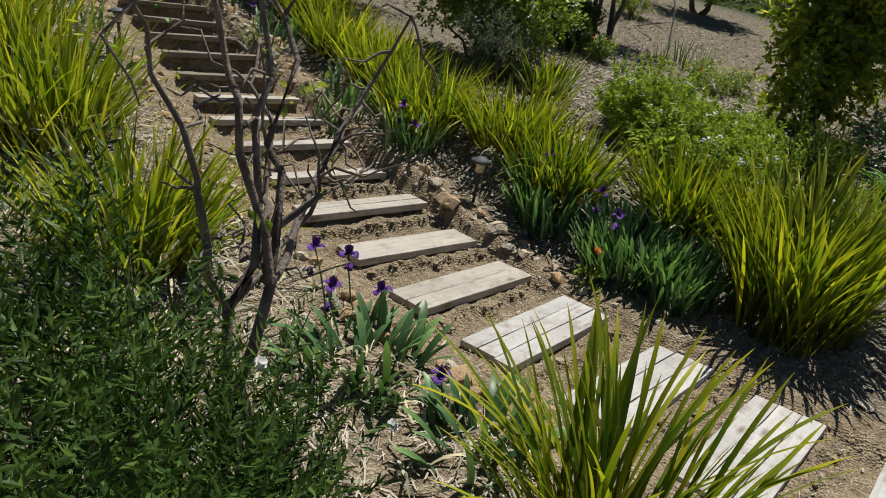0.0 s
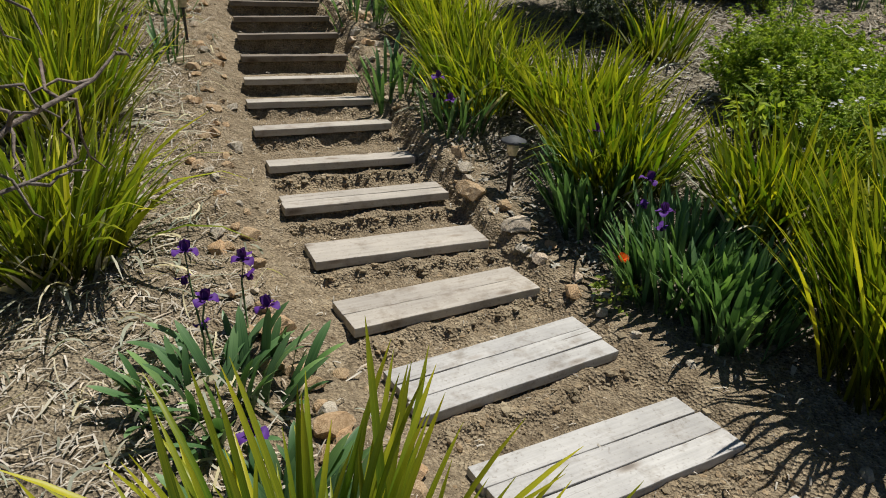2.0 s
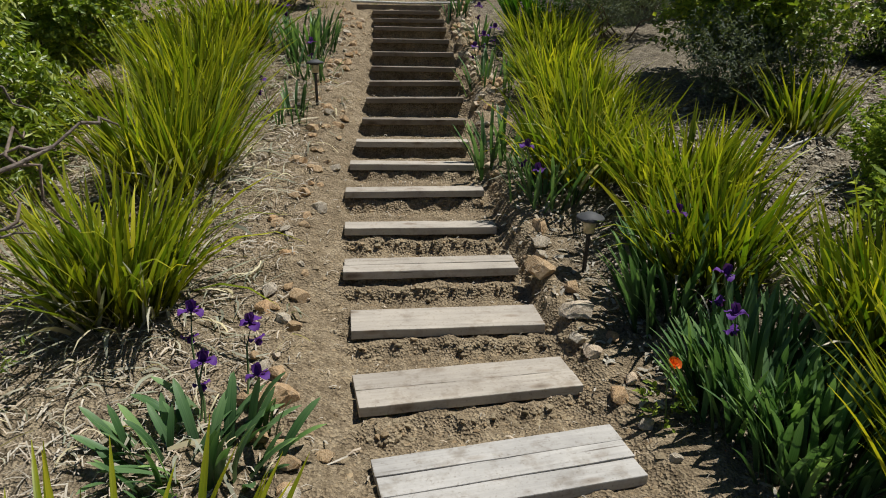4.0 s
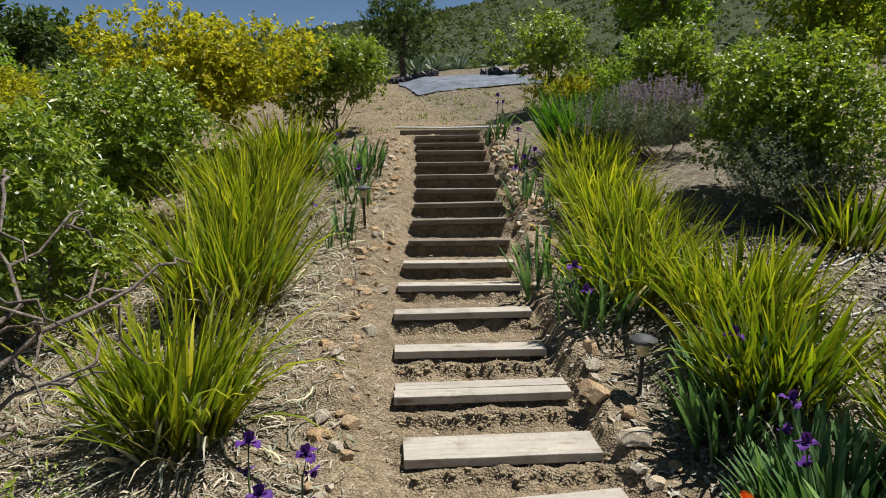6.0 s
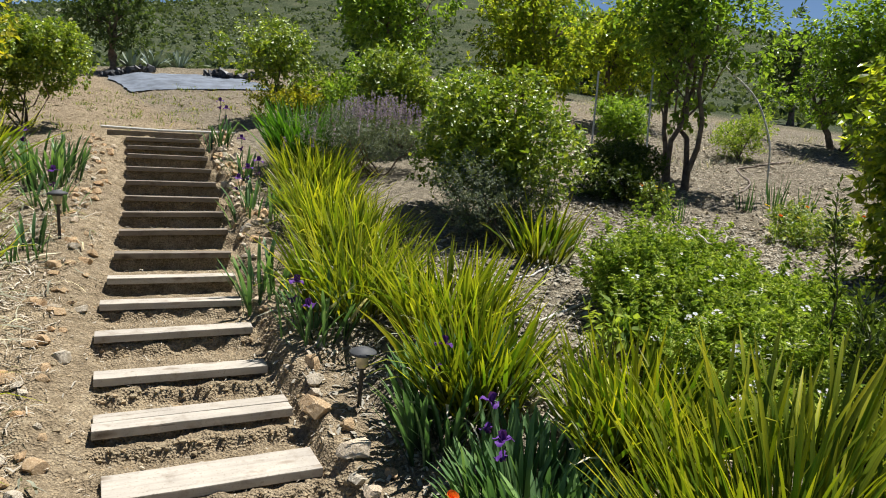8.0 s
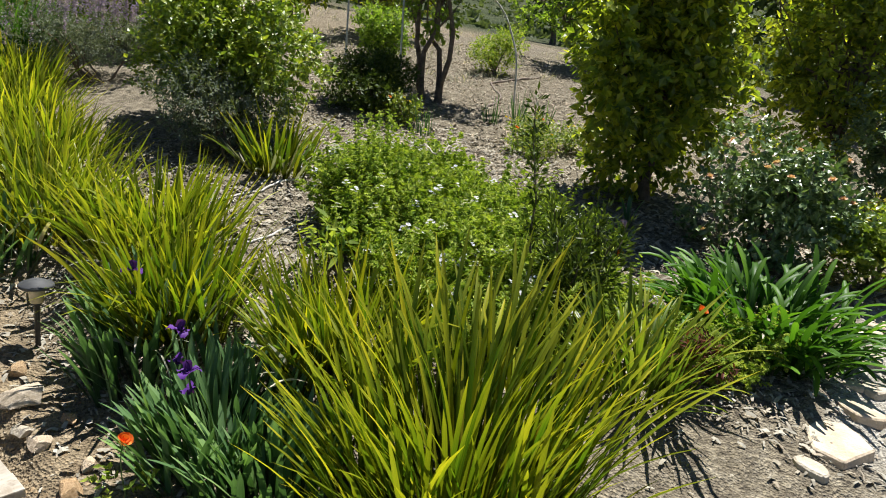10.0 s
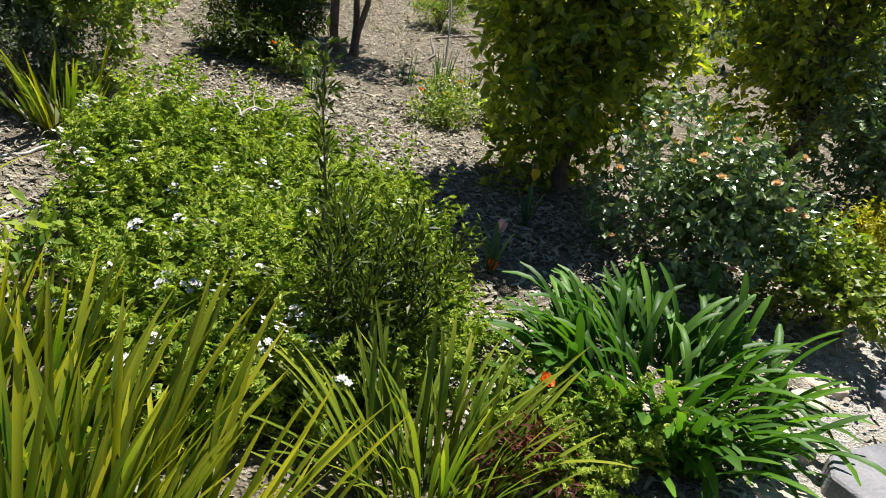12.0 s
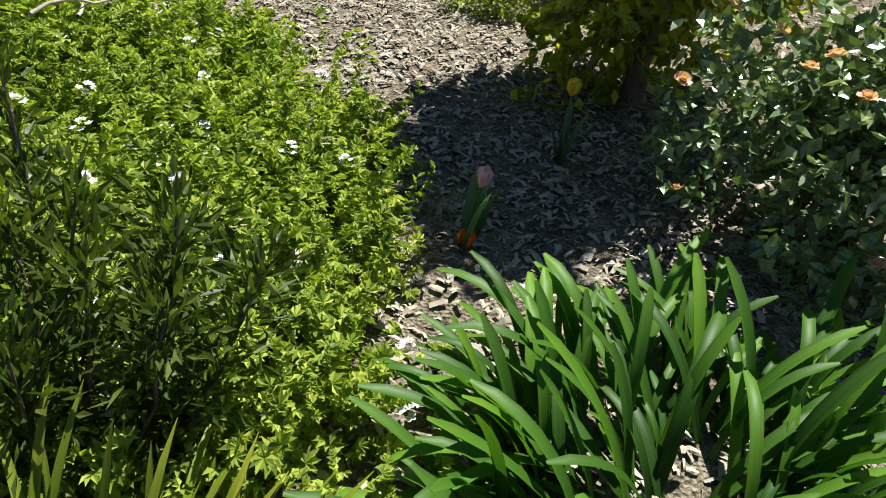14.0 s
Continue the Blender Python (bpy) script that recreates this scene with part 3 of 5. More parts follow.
def sprigs(rng, lobes, n, leaf, width, per=7, twig=0.10, up=0.5, droop=0.0, inner=0.55, shape=leaves):
    """Leaves on short twigs that fill the outer part of a set of lobes."""
    c = np.array([l[:3] for l in lobes])
    r = np.array([l[3:6] for l in lobes])
    vol = r.prod(1) ** 0.67
    pick = rng.choice(len(lobes), n, p=vol / vol.sum())
    d = unit(rng.normal(0, 1, (n, 3)))
    rad = inner + (1 - inner) * rng.uniform(0, 1, n) ** 0.6 + rng.normal(0, 0.06, n)
    base = c[pick] + d * r[pick] * rad[:, None]
    dirn = unit(d * 0.9 + np.array([0, 0, up]) + rng.normal(0, 0.45, (n, 3)))
    t = np.tile(np.linspace(0.05, 1, per), n)
    B = np.repeat(base, per, 0)
    D = np.repeat(dirn, per, 0)
    side = unit(np.cross(D, rng.normal(0, 1, (n * per, 3))))
    ctr = B + D * (t * twig)[:, None]
    along = unit(D * 0.55 + side * 0.8 + np.array([0, 0, -droop]))
    nor = unit(np.array([0, 0, 1.0]) + rng.normal(0, 0.48, (n * per, 3)) + 0.4 * D)
    L = leaf * rng.uniform(0.6, 1.25, n * per)
    return shape(ctr, along, nor, L, width * L / leaf)


def lobes_of(rng, rx, ry, rz, zc, count, size=0.5):
    out = []
    for _ in range(count):
        d = unit(rng.normal(0, 1, 3) * np.array([1, 1, 1.25]))
        k = rng.uniform(0.3, 0.8)
        s = size * rng.uniform(0.6, 1.2)
        out.append((d[0] * rx * k, d[1] * ry * k, zc + d[2] * rz * k, rx * s, ry * s, rz * s))
    return out


def leafy(layers, rx, ry, rz, leaf, width, per):
    """How many twigs give a crown of that size so many layers of leaves."""
    return int(layers * (math.pi * rx * ry + rz * (rx + ry)) / (0.5 * leaf * width * per))


def crooked(rng, a, b, n=6, wob=0.06):
    a, b = np.array(a, float), np.array(b, float)
    t = np.linspace(0, 1, n)[:, None]
    p = a + (b - a) * t
    w = rng.normal(0, wob * np.linalg.norm(b - a), (n, 3)) * np.sin(np.pi * t) ** 0.7
    return p + w


def shrub(name, x, y, label, size, n, leaf, width, mat, seed, stems=6, zc=None, per=7, twig=0.10, lobes=10, lobe=0.5, up=0.5, category="shrub", bark=BARK, droop=0.0, inner=0.5, trunk=0.012, shape=leaves):
    """A shrub on several stems: size is half its width, half its depth and half its leafy height."""
    rng = np.random.default_rng(seed)
    rx, ry, rz = size
    zc = rz * 1.05 if zc is None else zc
    ob = thing(name, x, y, label, category)
    lb = lobes_of(rng, rx, ry, rz, zc, lobes, lobe)
    n = min(n, leafy(4.0, rx, ry, rz, leaf, width, per))
    v, f = sprigs(rng, lb, n, leaf, width, per, twig, up, droop, inner, shape)
    v[:, 2] = np.maximum(v[:, 2], 0.01)
    place("foliage", mesh("foliage", v, f, mat), ob)
    for k in range(stems):
        l = lb[k % len(lb)]
        pts = crooked(rng, (rng.normal(0, 0.04), rng.normal(0, 0.04), -0.03), (l[0], l[1], l[2] + l[5] * 0.5), 6, 0.05)
        tv, tf = tube(pts, np.linspace(trunk, trunk * 0.35, 6))
        place("stem", mesh("stem", tv, tf, bark, True), ob)
    return ob


def tree(name, x, y, label, height, crown, zlow, n, leaf, width, mat, seed, trunks=1, girth=0.045, lobes=16, lobe=0.36, per=8, twig=0.16, up=0.3, bark=BARK, droop=0.2, layers=2.1, taper=0.0):
    """A small tree: tapered trunk or trunks, limbs to each lobe of the crown, many leaves with gaps."""
    rng = np.random.default_rng(seed)
    ob = thing(name, x, y, label, "tree")
    rz = (height - zlow) / 2
    lb = lobes_of(rng, crown[0], crown[1], rz, zlow + rz, lobes, lobe)
    narrow = [1 - taper * max(0.0, (l[2] - zlow) / (2 * rz) - 0.3) for l in lb]
    lb = [(l[0] * k, l[1] * k, l[2], l[3] * k, l[4] * k, l[5]) for l, k in zip(lb, narrow)]
    v, f = sprigs(rng, lb, min(n, leafy(layers, crown[0], crown[1], rz, leaf, width, per)), leaf * 1.08, width * 1.08, per, twig, up, droop, 0.5)
    v[:, 2] = np.maximum(v[:, 2], 0.02)
    place("crown", mesh("crown", v, f, mat), ob)
    tops = []
    for k in range(trunks):
        a = (rng.normal(0, 0.07) if trunks > 1 else 0, rng.normal(0, 0.07) if trunks > 1 else 0, -0.05)
        b = (rng.normal(0, crown[0] * 0.25), rng.normal(0, crown[1] * 0.25), zlow + rz * rng.uniform(0.7, 1.2))
        pts = crooked(rng, a, b, 8, 0.03)
        r = np.linspace(girth, girth * 0.35, 8)
        r[0] *= 1.35
        tv, tf = tube(pts, r, 9)
        place("trunk", mesh("trunk", tv, tf, bark, True), ob)
        tops.append(pts)
    for k, l in enumerate(lb):
        src = tops[k % trunks][rng.integers(3, 7)]
        tv, tf = tube(crooked(rng, src, (l[0], l[1], l[2] + l[5] * 0.3), 6, 0.06), np.linspace(girth * 0.38, girth * 0.08, 6))
        place("limb", mesh("limb", tv, tf, bark, True), ob)
    return ob


def petal_ring(count, length, width, tilt, curl, phase=0.0, rows=5):
    """Petals round an axis: tilt from upright, curl outward."""
    vs, fs, n = [], [], 0
    for c in range(count):
        a = phase + 2 * math.pi * c / count
        s = np.linspace(0, 1, rows)
        th = tilt + curl * s
        px = np.concatenate([[0], np.cumsum(np.sin(th[:-1]))]) * length / (rows - 1)
        pz = np.concatenate([[0], np.cumsum(np.cos(th[:-1]))]) * length / (rows - 1)
        w = width * np.interp(s, [0, 0.35, 0.7, 0.9, 1], [0.25, 0.8, 1.0, 0.75, 0.25]) / 2
        e = np.array([math.cos(a), math.sin(a), 0])
        q = np.array([-math.sin(a), math.cos(a), 0])
        P = px[:, None] * e + pz[:, None] * np.array([0, 0, 1.0])
        lift = np.array([0, 0, 1.0]) * (np.sin(s * 9 + c) * 0.12 * width)[:, None]
        v = np.stack([P + q * w[:, None] + lift, P - np.array([0, 0, 0.15 * width]) * np.sin(np.pi * s)[:, None], P - q * w[:, None] + lift], 1).reshape(-1, 3)
        k = np.arange(rows - 1)[:, None] * 3
        vs.append(v)
        fs.append(np.concatenate([k + [0, 1, 4, 3], k + [1, 2, 5, 4]]) + n)
        n += len(v)
    return np.concatenate(vs), np.concatenate(fs)


def make_flower(name, rings, mat):
    v, f = merged([petal_ring(*r) for r in rings])
    return mesh(name, v, f, mat, True)


IRIS_FLOWER = make_flower("flower", [(3, 0.055, 0.045, 0.9, 1.9, 0.0, 6), (3, 0.048, 0.04, 0.35, -0.9, 1.05, 6), (3, 0.03, 0.016, 1.0, 0.6, 0.4)], VIOLET)
WHITE_FLOWER = make_flower("flower", [(5, 0.014, 0.012, 1.2, 0.4), (4, 0.012, 0.010, 0.6, 0.5, 0.5), (5, 0.013, 0.012, 1.5, 0.5, 0.3)], WHITE)
def flower_head():
    """A loose head of small five-petalled flowers."""
    rng = np.random.default_rng(77)
    pieces = []
    for k in range(7):
        v, f = petal_ring(5, 0.0085, 0.0085, 1.25, 0.3, rng.uniform(0, 1), 3)
        d = unit(rng.normal(0, 0.7, 3) + np.array([0, 0, 1.0]))
        pieces.append((v + d * 0.014, f))
    v, f = merged(pieces)
    return mesh("flower", v, f, WHITE, True)


FLOWER_HEAD = flower_head()
ROSE_FLOWER = make_flower("flower", [(5, 0.035, 0.036, 1.0, 0.5), (5, 0.03, 0.03, 0.6, 0.2, 0.6), (4, 0.026, 0.024, 0.2, 0.1, 0.2)], PEACH)
WHITE_ROSE = make_flower("flower", [(5, 0.04, 0.042, 1.0, 0.5), (5, 0.034, 0.034, 0.6, 0.2, 0.6), (4, 0.03, 0.026, 0.2, 0.1, 0.2)], WHITE)
POPPY_FLOWER = make_flower("flower", [(4, 0.035, 0.042, 0.7, 0.3), (4, 0.028, 0.034, 0.4, 0.2, 0.8)], ORANGE)
YELLOW_FLOWER = make_flower("flower", [(6, 0.03, 0.018, 0.9, 0.4), (5, 0.02, 0.014, 0.5, 0.4, 0.4)], YELLOW)


def tulip_mesh(mat):
    return make_flower("flower", [(3, 0.065, 0.045, 0.55, -0.75), (3, 0.062, 0.045, 0.45, -0.6, 1.05)], mat)


def stem_to(ob, p, top, rng, r=0.004, mat=None, name="stem"):
    v, f = tube(crooked(rng, p, top, 5, 0.03), np.linspace(r, r * 0.7, 5), 5)
    return place(name, mesh(name, v, f, mat or STEM, True), ob)


STRAP_SHAPES = {}


def strap_shapes(key, mat, length, width, count=5, bend=0.6, blunt=False, fold_by=0.35):
    """A few single leaves that a plant's leaf parts share."""
    if key not in STRAP_SHAPES:
        out = []
        for k in range(count):
            rows = 10
            s = np.linspace(0, 1, rows)
            th = 0.05 + bend * (0.35 + 0.75 * k / (count - 1)) * s**1.5
            px = np.concatenate([[0], np.cumsum(np.sin(th[:-1]))]) * length / (rows - 1)
            pz = np.concatenate([[0], np.cumsum(np.cos(th[:-1]))]) * length / (rows - 1)
            w = width / 2 * np.interp(s, [0, 0.2, 0.6, 0.85, 0.96, 1], [0.55, 0.8, 1, 1, 0.85, 0.35] if blunt else [0.7, 0.9, 1, 0.8, 0.4, 0.05])
            fold = fold_by * w
            P = np.stack([px, np.zeros(rows), pz], 1)
            q = np.array([0, 1.0, 0])
            nrm = np.stack([np.cos(th), np.zeros(rows), -np.sin(th)], 1)
            v = np.stack([P + q * w[:, None], P + nrm * -0 + nrm * fold[:, None] * 1.0, P - q * w[:, None]], 1).reshape(-1, 3)
            uv = np.stack([np.tile([k * 3.0, k * 3.0 + 0.5, k * 3.0 + 1], rows), np.repeat(s, 3)], 1)
            i = np.arange(rows - 1)[:, None] * 3
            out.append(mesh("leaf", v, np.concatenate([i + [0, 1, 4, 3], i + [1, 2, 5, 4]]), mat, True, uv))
        STRAP_SHAPES[key] = out
    return STRAP_SHAPES[key]


def fan_plant(name, x, y, label, shapes, n, spread, rng, lean=(0, 35), scale=(0.7, 1.15), group="", category="plant"):
    ob = thing(name, x, y, label, category, group)
    for k in range(n):
        a, r = rng.uniform(0, 2 * math.pi), spread * math.sqrt(rng.uniform(0, 1))
        s = rng.uniform(*scale)
        px, py = r * math.cos(a), r * math.sin(a)
        m = pose(px, py, G(x + px, y + py) - G(x, y) - 0.01, 0, 0, math.degrees(a) + rng.uniform(-60, 60)) @ pose(0, 0, 0, 0, rng.uniform(*lean), rng.uniform(-30, 30)) @ Matrix.Diagonal((s, s, s, 1))
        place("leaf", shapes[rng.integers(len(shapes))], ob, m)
    return ob


# ---- near left: rosemary, bare shrub, strap clump, irises ----
def rosemary():
    rng = np.random.default_rng(21)
    x, y = 0.15, 0.64
    ob = thing("rosemary_bush", x, y, "dense dark green rosemary bush with needle leaves", "shrub")
    n = 1000
    ang, r = rng.uniform(0, 2 * np.pi, n), np.sqrt(rng.uniform(0, 1, n))
    top = 0.93 - 0.34 * r * np.cos(ang + 0.5) - 0.10 * r
    base = np.stack([0.34 * r * np.cos(ang), 0.34 * r * np.sin(ang), top * rng.uniform(0.0, 1.0, n)], 1)
    base[:, :2] *= (0.30 + 0.62 * np.clip(base[:, 2] / 0.6, 0, 1))[:, None]
    dirn = unit(np.stack([np.cos(ang) * 0.6 * r, np.sin(ang) * 0.6 * r, np.full(n, 0.9)], 1) + rng.normal(0, 0.25, (n, 3)))
    L = rng.uniform(0.16, 0.36, n)
    per = 40
    t = np.tile(np.linspace(0.05, 1, per), n)
    B, D = np.repeat(base, per, 0), np.repeat(dirn, per, 0)
    ctr = B + D * (t * np.repeat(L, per))[:, None] + np.array([0, 0, 1.0]) * (0.05 * t**2)[:, None]
    side = unit(np.cross(D, rng.normal(0, 1, (n * per, 3))))
    v, f = leaves(ctr, unit(D * 0.75 + side), side + rng.normal(0, 0.5, side.shape), 0.034 * rng.uniform(0.7, 1.2, n * per), 0.0075, 0.1)
    place("foliage", mesh("foliage", v, f, ROSEMARY), ob)
    for k in range(60):
        b, d, l = base[k], dirn[k], L[k]
        v, f = tube(crooked(rng, (b[0] * 0.4, b[1] * 0.4, -0.02), b + d * l, 5, 0.02), np.linspace(0.006, 0.0015, 5), 5)
        place("stem", mesh("stem", v, f, BARK, True), ob)
    for k in range(14):
        i = rng.integers(n)
        place("flower", WHITE_FLOWER, ob, Matrix.Translation(base[i] + dirn[i] * L[i] * 0.9) @ pose(0, 0, 0, 30, 10, 0))


rosemary()


def bare_shrub():
    rng = np.random.default_rng(5)
    x, y = 0.50, 0.90
    ob = thing("bare_shrub", x, y, "leafless shrub with crooked grey-brown branches", "shrub")
    forks = [np.array((0.17, 0.08, 0.80)), np.array((0.10, 0.16, 0.72))]
    for k, fork in enumerate(forks):
        v, f = tube(crooked(rng, (0.03 * k, 0.03 * k, -0.04), fork, 7, 0.03), np.linspace(0.022 - 0.006 * k, 0.014, 7), 8)
        place("trunk", mesh("trunk", v, f, GREYBARK, True), ob)
    tops = [(0.45, 0.35, 1.78), (0.30, 0.22, 1.95), (0.02, 0.30, 1.90), (0.55, 0.05, 1.48), (0.78, 0.42, 1.22), (-0.20, 0.10, 1.5), (0.5, 0.62, 1.32), (0.62, 0.25, 1.0), (0.35, 0.5, 0.75)]
    for k, top in enumerate(tops):
        p = crooked(rng, forks[k % 2], top, 9, 0.035)
        v, f = tube(p, np.linspace(0.013, 0.0035, 9), 7)
        b = place("branch", mesh("branch", v, f, GREYBARK, True), ob)
        for j in range(8):
            q = p[rng.integers(2, 9)]
            e = q + unit(rng.normal(0, 1, 3) + np.array([0.25, 0.1, 0.3])) * rng.uniform(0.08, 0.26)
            v, f = tube(crooked(rng, q, e, 5, 0.09), np.linspace(0.0055, 0.002, 5), 5)
            place("twig", mesh("twig", v, f, GREYBARK, True), b)
    v, f = sprigs(rng, [(0.1, 0.3, 1.0, 0.4, 0.3, 0.5)], 30, 0.035, 0.02, 3, 0.06)
    place("foliage", mesh("foliage", v, f, ROSEGREEN), ob)


bare_shrub()

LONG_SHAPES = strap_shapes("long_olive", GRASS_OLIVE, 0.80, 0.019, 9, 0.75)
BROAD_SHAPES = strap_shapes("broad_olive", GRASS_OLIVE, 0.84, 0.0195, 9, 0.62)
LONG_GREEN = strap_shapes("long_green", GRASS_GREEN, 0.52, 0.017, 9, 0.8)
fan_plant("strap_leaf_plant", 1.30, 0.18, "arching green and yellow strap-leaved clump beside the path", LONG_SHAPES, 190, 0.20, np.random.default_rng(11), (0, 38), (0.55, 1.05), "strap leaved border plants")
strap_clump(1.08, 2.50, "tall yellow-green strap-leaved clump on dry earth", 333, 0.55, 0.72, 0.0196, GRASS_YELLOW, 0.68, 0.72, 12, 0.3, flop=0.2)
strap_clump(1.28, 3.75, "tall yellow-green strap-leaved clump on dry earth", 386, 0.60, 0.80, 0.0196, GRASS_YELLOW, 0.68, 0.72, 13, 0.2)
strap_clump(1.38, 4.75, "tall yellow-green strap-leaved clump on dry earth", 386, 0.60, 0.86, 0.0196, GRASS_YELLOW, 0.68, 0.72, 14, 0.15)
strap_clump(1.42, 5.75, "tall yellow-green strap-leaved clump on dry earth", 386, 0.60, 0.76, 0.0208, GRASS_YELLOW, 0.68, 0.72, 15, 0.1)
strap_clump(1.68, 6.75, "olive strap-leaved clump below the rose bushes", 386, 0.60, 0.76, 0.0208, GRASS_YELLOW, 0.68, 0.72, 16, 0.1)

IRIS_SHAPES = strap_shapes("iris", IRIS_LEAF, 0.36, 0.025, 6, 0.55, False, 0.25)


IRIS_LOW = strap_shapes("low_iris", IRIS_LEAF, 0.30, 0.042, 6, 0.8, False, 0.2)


def iris(x, y, n, spread, flowers, seed, label, scale=(0.6, 1.15), low=False):
    """flowers: offsets and heights above the plant's foot."""
    rng = np.random.default_rng(seed)
    ob = fan_plant("iris", x, y, label, IRIS_LOW if low else IRIS_SHAPES, int(n * (0.8 if low else 1.25)), spread, rng, (0, 48) if low else (0, 30), scale, "border irises")
    for dx, dy, h in flowers:
        stem_to(ob, (dx * 0.6, dy * 0.6, -0.02), (dx, dy, h), rng, 0.005)
        place("flower", IRIS_FLOWER, ob, pose(dx, dy, h, rng.uniform(-12, 12), rng.uniform(-12, 12), rng.uniform(0, 120)), "deep violet iris bloom")
        if h > 0.25:
            place("flower", IRIS_FLOWER, ob, pose(dx + rng.uniform(-0.02, 0.02), dy + 0.01, h - rng.uniform(0.06, 0.11), 160, rng.uniform(-20, 20), 40) @ Matrix.Diagonal((0.7, 0.7, 0.7, 1)), "withered violet iris bloom")
    return ob


zi = G(1.45, 1.42)
iris(1.45, 1.36, 95, 0.26, [(0.21, 0.35, 0.70 - zi), (0.01, 0.35, 0.77 - zi), (0.04, 0.26, 0.62 - zi), (0.22, 0.14, 0.60 - zi)], 31, "clump of irises with violet flowers and grey-green leaves", (0.45, 0.95), True)
iris(1.43, 0.76, 55, 0.20, [(0.0, 0.19, 0.52 - G(1.43, 0.76))], 32, "low clump of irises with one violet flower", (0.5, 1.0), True)
iris(3.46, 1.16, 190, 0.27, [(-0.02, 0.26, 0.42), (-0.10, 0.08, 0.34)], 33, "dense clump of irises with violet flowers beside the steps", (0.65, 1.1))
iris(3.50, 1.80, 95, 0.22, [(0.0, 0.05, 0.42)], 34, "green clump of irises behind a garden light", (0.8, 1.2))
iris(3.40, 0.82, 110, 0.20, [], 43, "green clump of iris leaves beside the steps", (0.65, 1.1))
iris(3.36, 2.95, 40, 0.20, [(-0.14, -0.05, 0.34), (-0.10, -0.15, 0.22)], 35, "clump of irises with violet flowers on the earth bank", (0.7, 1.1))
iris(3.34, 3.65, 30, 0.18, [], 36, "pale broad iris leaves leaning over the steps", (0.7, 1.1))
iris(3.85, 5.2, 24, 0.22, [(-0.08, 0, 0.40), (0.05, 0.1, 0.46), (-0.1, 0.2, 0.30)], 37, "clump of irises with violet flowers on the earth bank", (0.7, 1.1))
iris(4.15, 6.3, 20, 0.2, [(-0.05, 0, 0.42)], 38, "clump of irises with a violet flower on the bank", (0.7, 1.1))
iris(2.05, 4.75, 20, 0.2, [(-0.18, 0.1, 0.30)], 39, "small clump of irises beside a garden light", (0.5, 0.9))
iris(2.38, 6.6, 80, 0.34, [(-0.15, 0.0, 0.42), (0.12, 0.2, 0.2)], 40, "clump of grey-green irises beside the steps", (0.8, 1.2))
iris(2.35, 5.7, 16, 0.18, [(0.0, 0.0, 0.3)], 41, "small clump of irises beside the steps", (0.6, 1.0))
iris(4.3, 7.6, 16, 0.2, [(0.0, 0.0, 0.5), (0.1, 0.1, 0.42)], 42, "clump of irises near the top of the steps", (0.7, 1.1))

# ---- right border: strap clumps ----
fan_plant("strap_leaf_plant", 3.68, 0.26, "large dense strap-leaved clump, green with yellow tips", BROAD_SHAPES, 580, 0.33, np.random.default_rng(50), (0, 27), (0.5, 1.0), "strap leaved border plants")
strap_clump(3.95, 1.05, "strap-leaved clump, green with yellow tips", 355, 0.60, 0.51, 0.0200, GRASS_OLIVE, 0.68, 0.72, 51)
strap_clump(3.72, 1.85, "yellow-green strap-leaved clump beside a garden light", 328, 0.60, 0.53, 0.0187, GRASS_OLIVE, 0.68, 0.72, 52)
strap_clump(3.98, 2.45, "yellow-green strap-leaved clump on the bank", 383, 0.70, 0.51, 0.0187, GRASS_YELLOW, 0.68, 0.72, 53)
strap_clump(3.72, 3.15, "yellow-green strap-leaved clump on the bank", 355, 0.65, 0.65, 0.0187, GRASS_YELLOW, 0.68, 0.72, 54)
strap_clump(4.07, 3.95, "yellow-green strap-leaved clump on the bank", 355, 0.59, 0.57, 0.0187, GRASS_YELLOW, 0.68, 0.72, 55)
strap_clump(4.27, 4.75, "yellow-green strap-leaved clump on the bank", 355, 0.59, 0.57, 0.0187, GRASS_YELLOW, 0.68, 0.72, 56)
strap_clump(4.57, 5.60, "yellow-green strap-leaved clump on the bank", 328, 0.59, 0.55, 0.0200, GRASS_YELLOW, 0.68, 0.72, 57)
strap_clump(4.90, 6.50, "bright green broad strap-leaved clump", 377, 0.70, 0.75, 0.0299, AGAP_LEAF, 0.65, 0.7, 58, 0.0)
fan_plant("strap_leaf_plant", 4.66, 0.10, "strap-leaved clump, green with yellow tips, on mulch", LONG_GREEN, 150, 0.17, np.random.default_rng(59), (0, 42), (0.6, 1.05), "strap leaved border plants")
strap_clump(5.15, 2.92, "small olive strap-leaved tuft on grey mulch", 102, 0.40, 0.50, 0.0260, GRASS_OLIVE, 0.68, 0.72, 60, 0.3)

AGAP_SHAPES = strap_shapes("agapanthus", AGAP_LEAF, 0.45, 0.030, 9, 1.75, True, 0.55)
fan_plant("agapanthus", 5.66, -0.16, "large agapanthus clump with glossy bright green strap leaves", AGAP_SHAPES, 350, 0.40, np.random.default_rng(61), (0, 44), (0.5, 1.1))

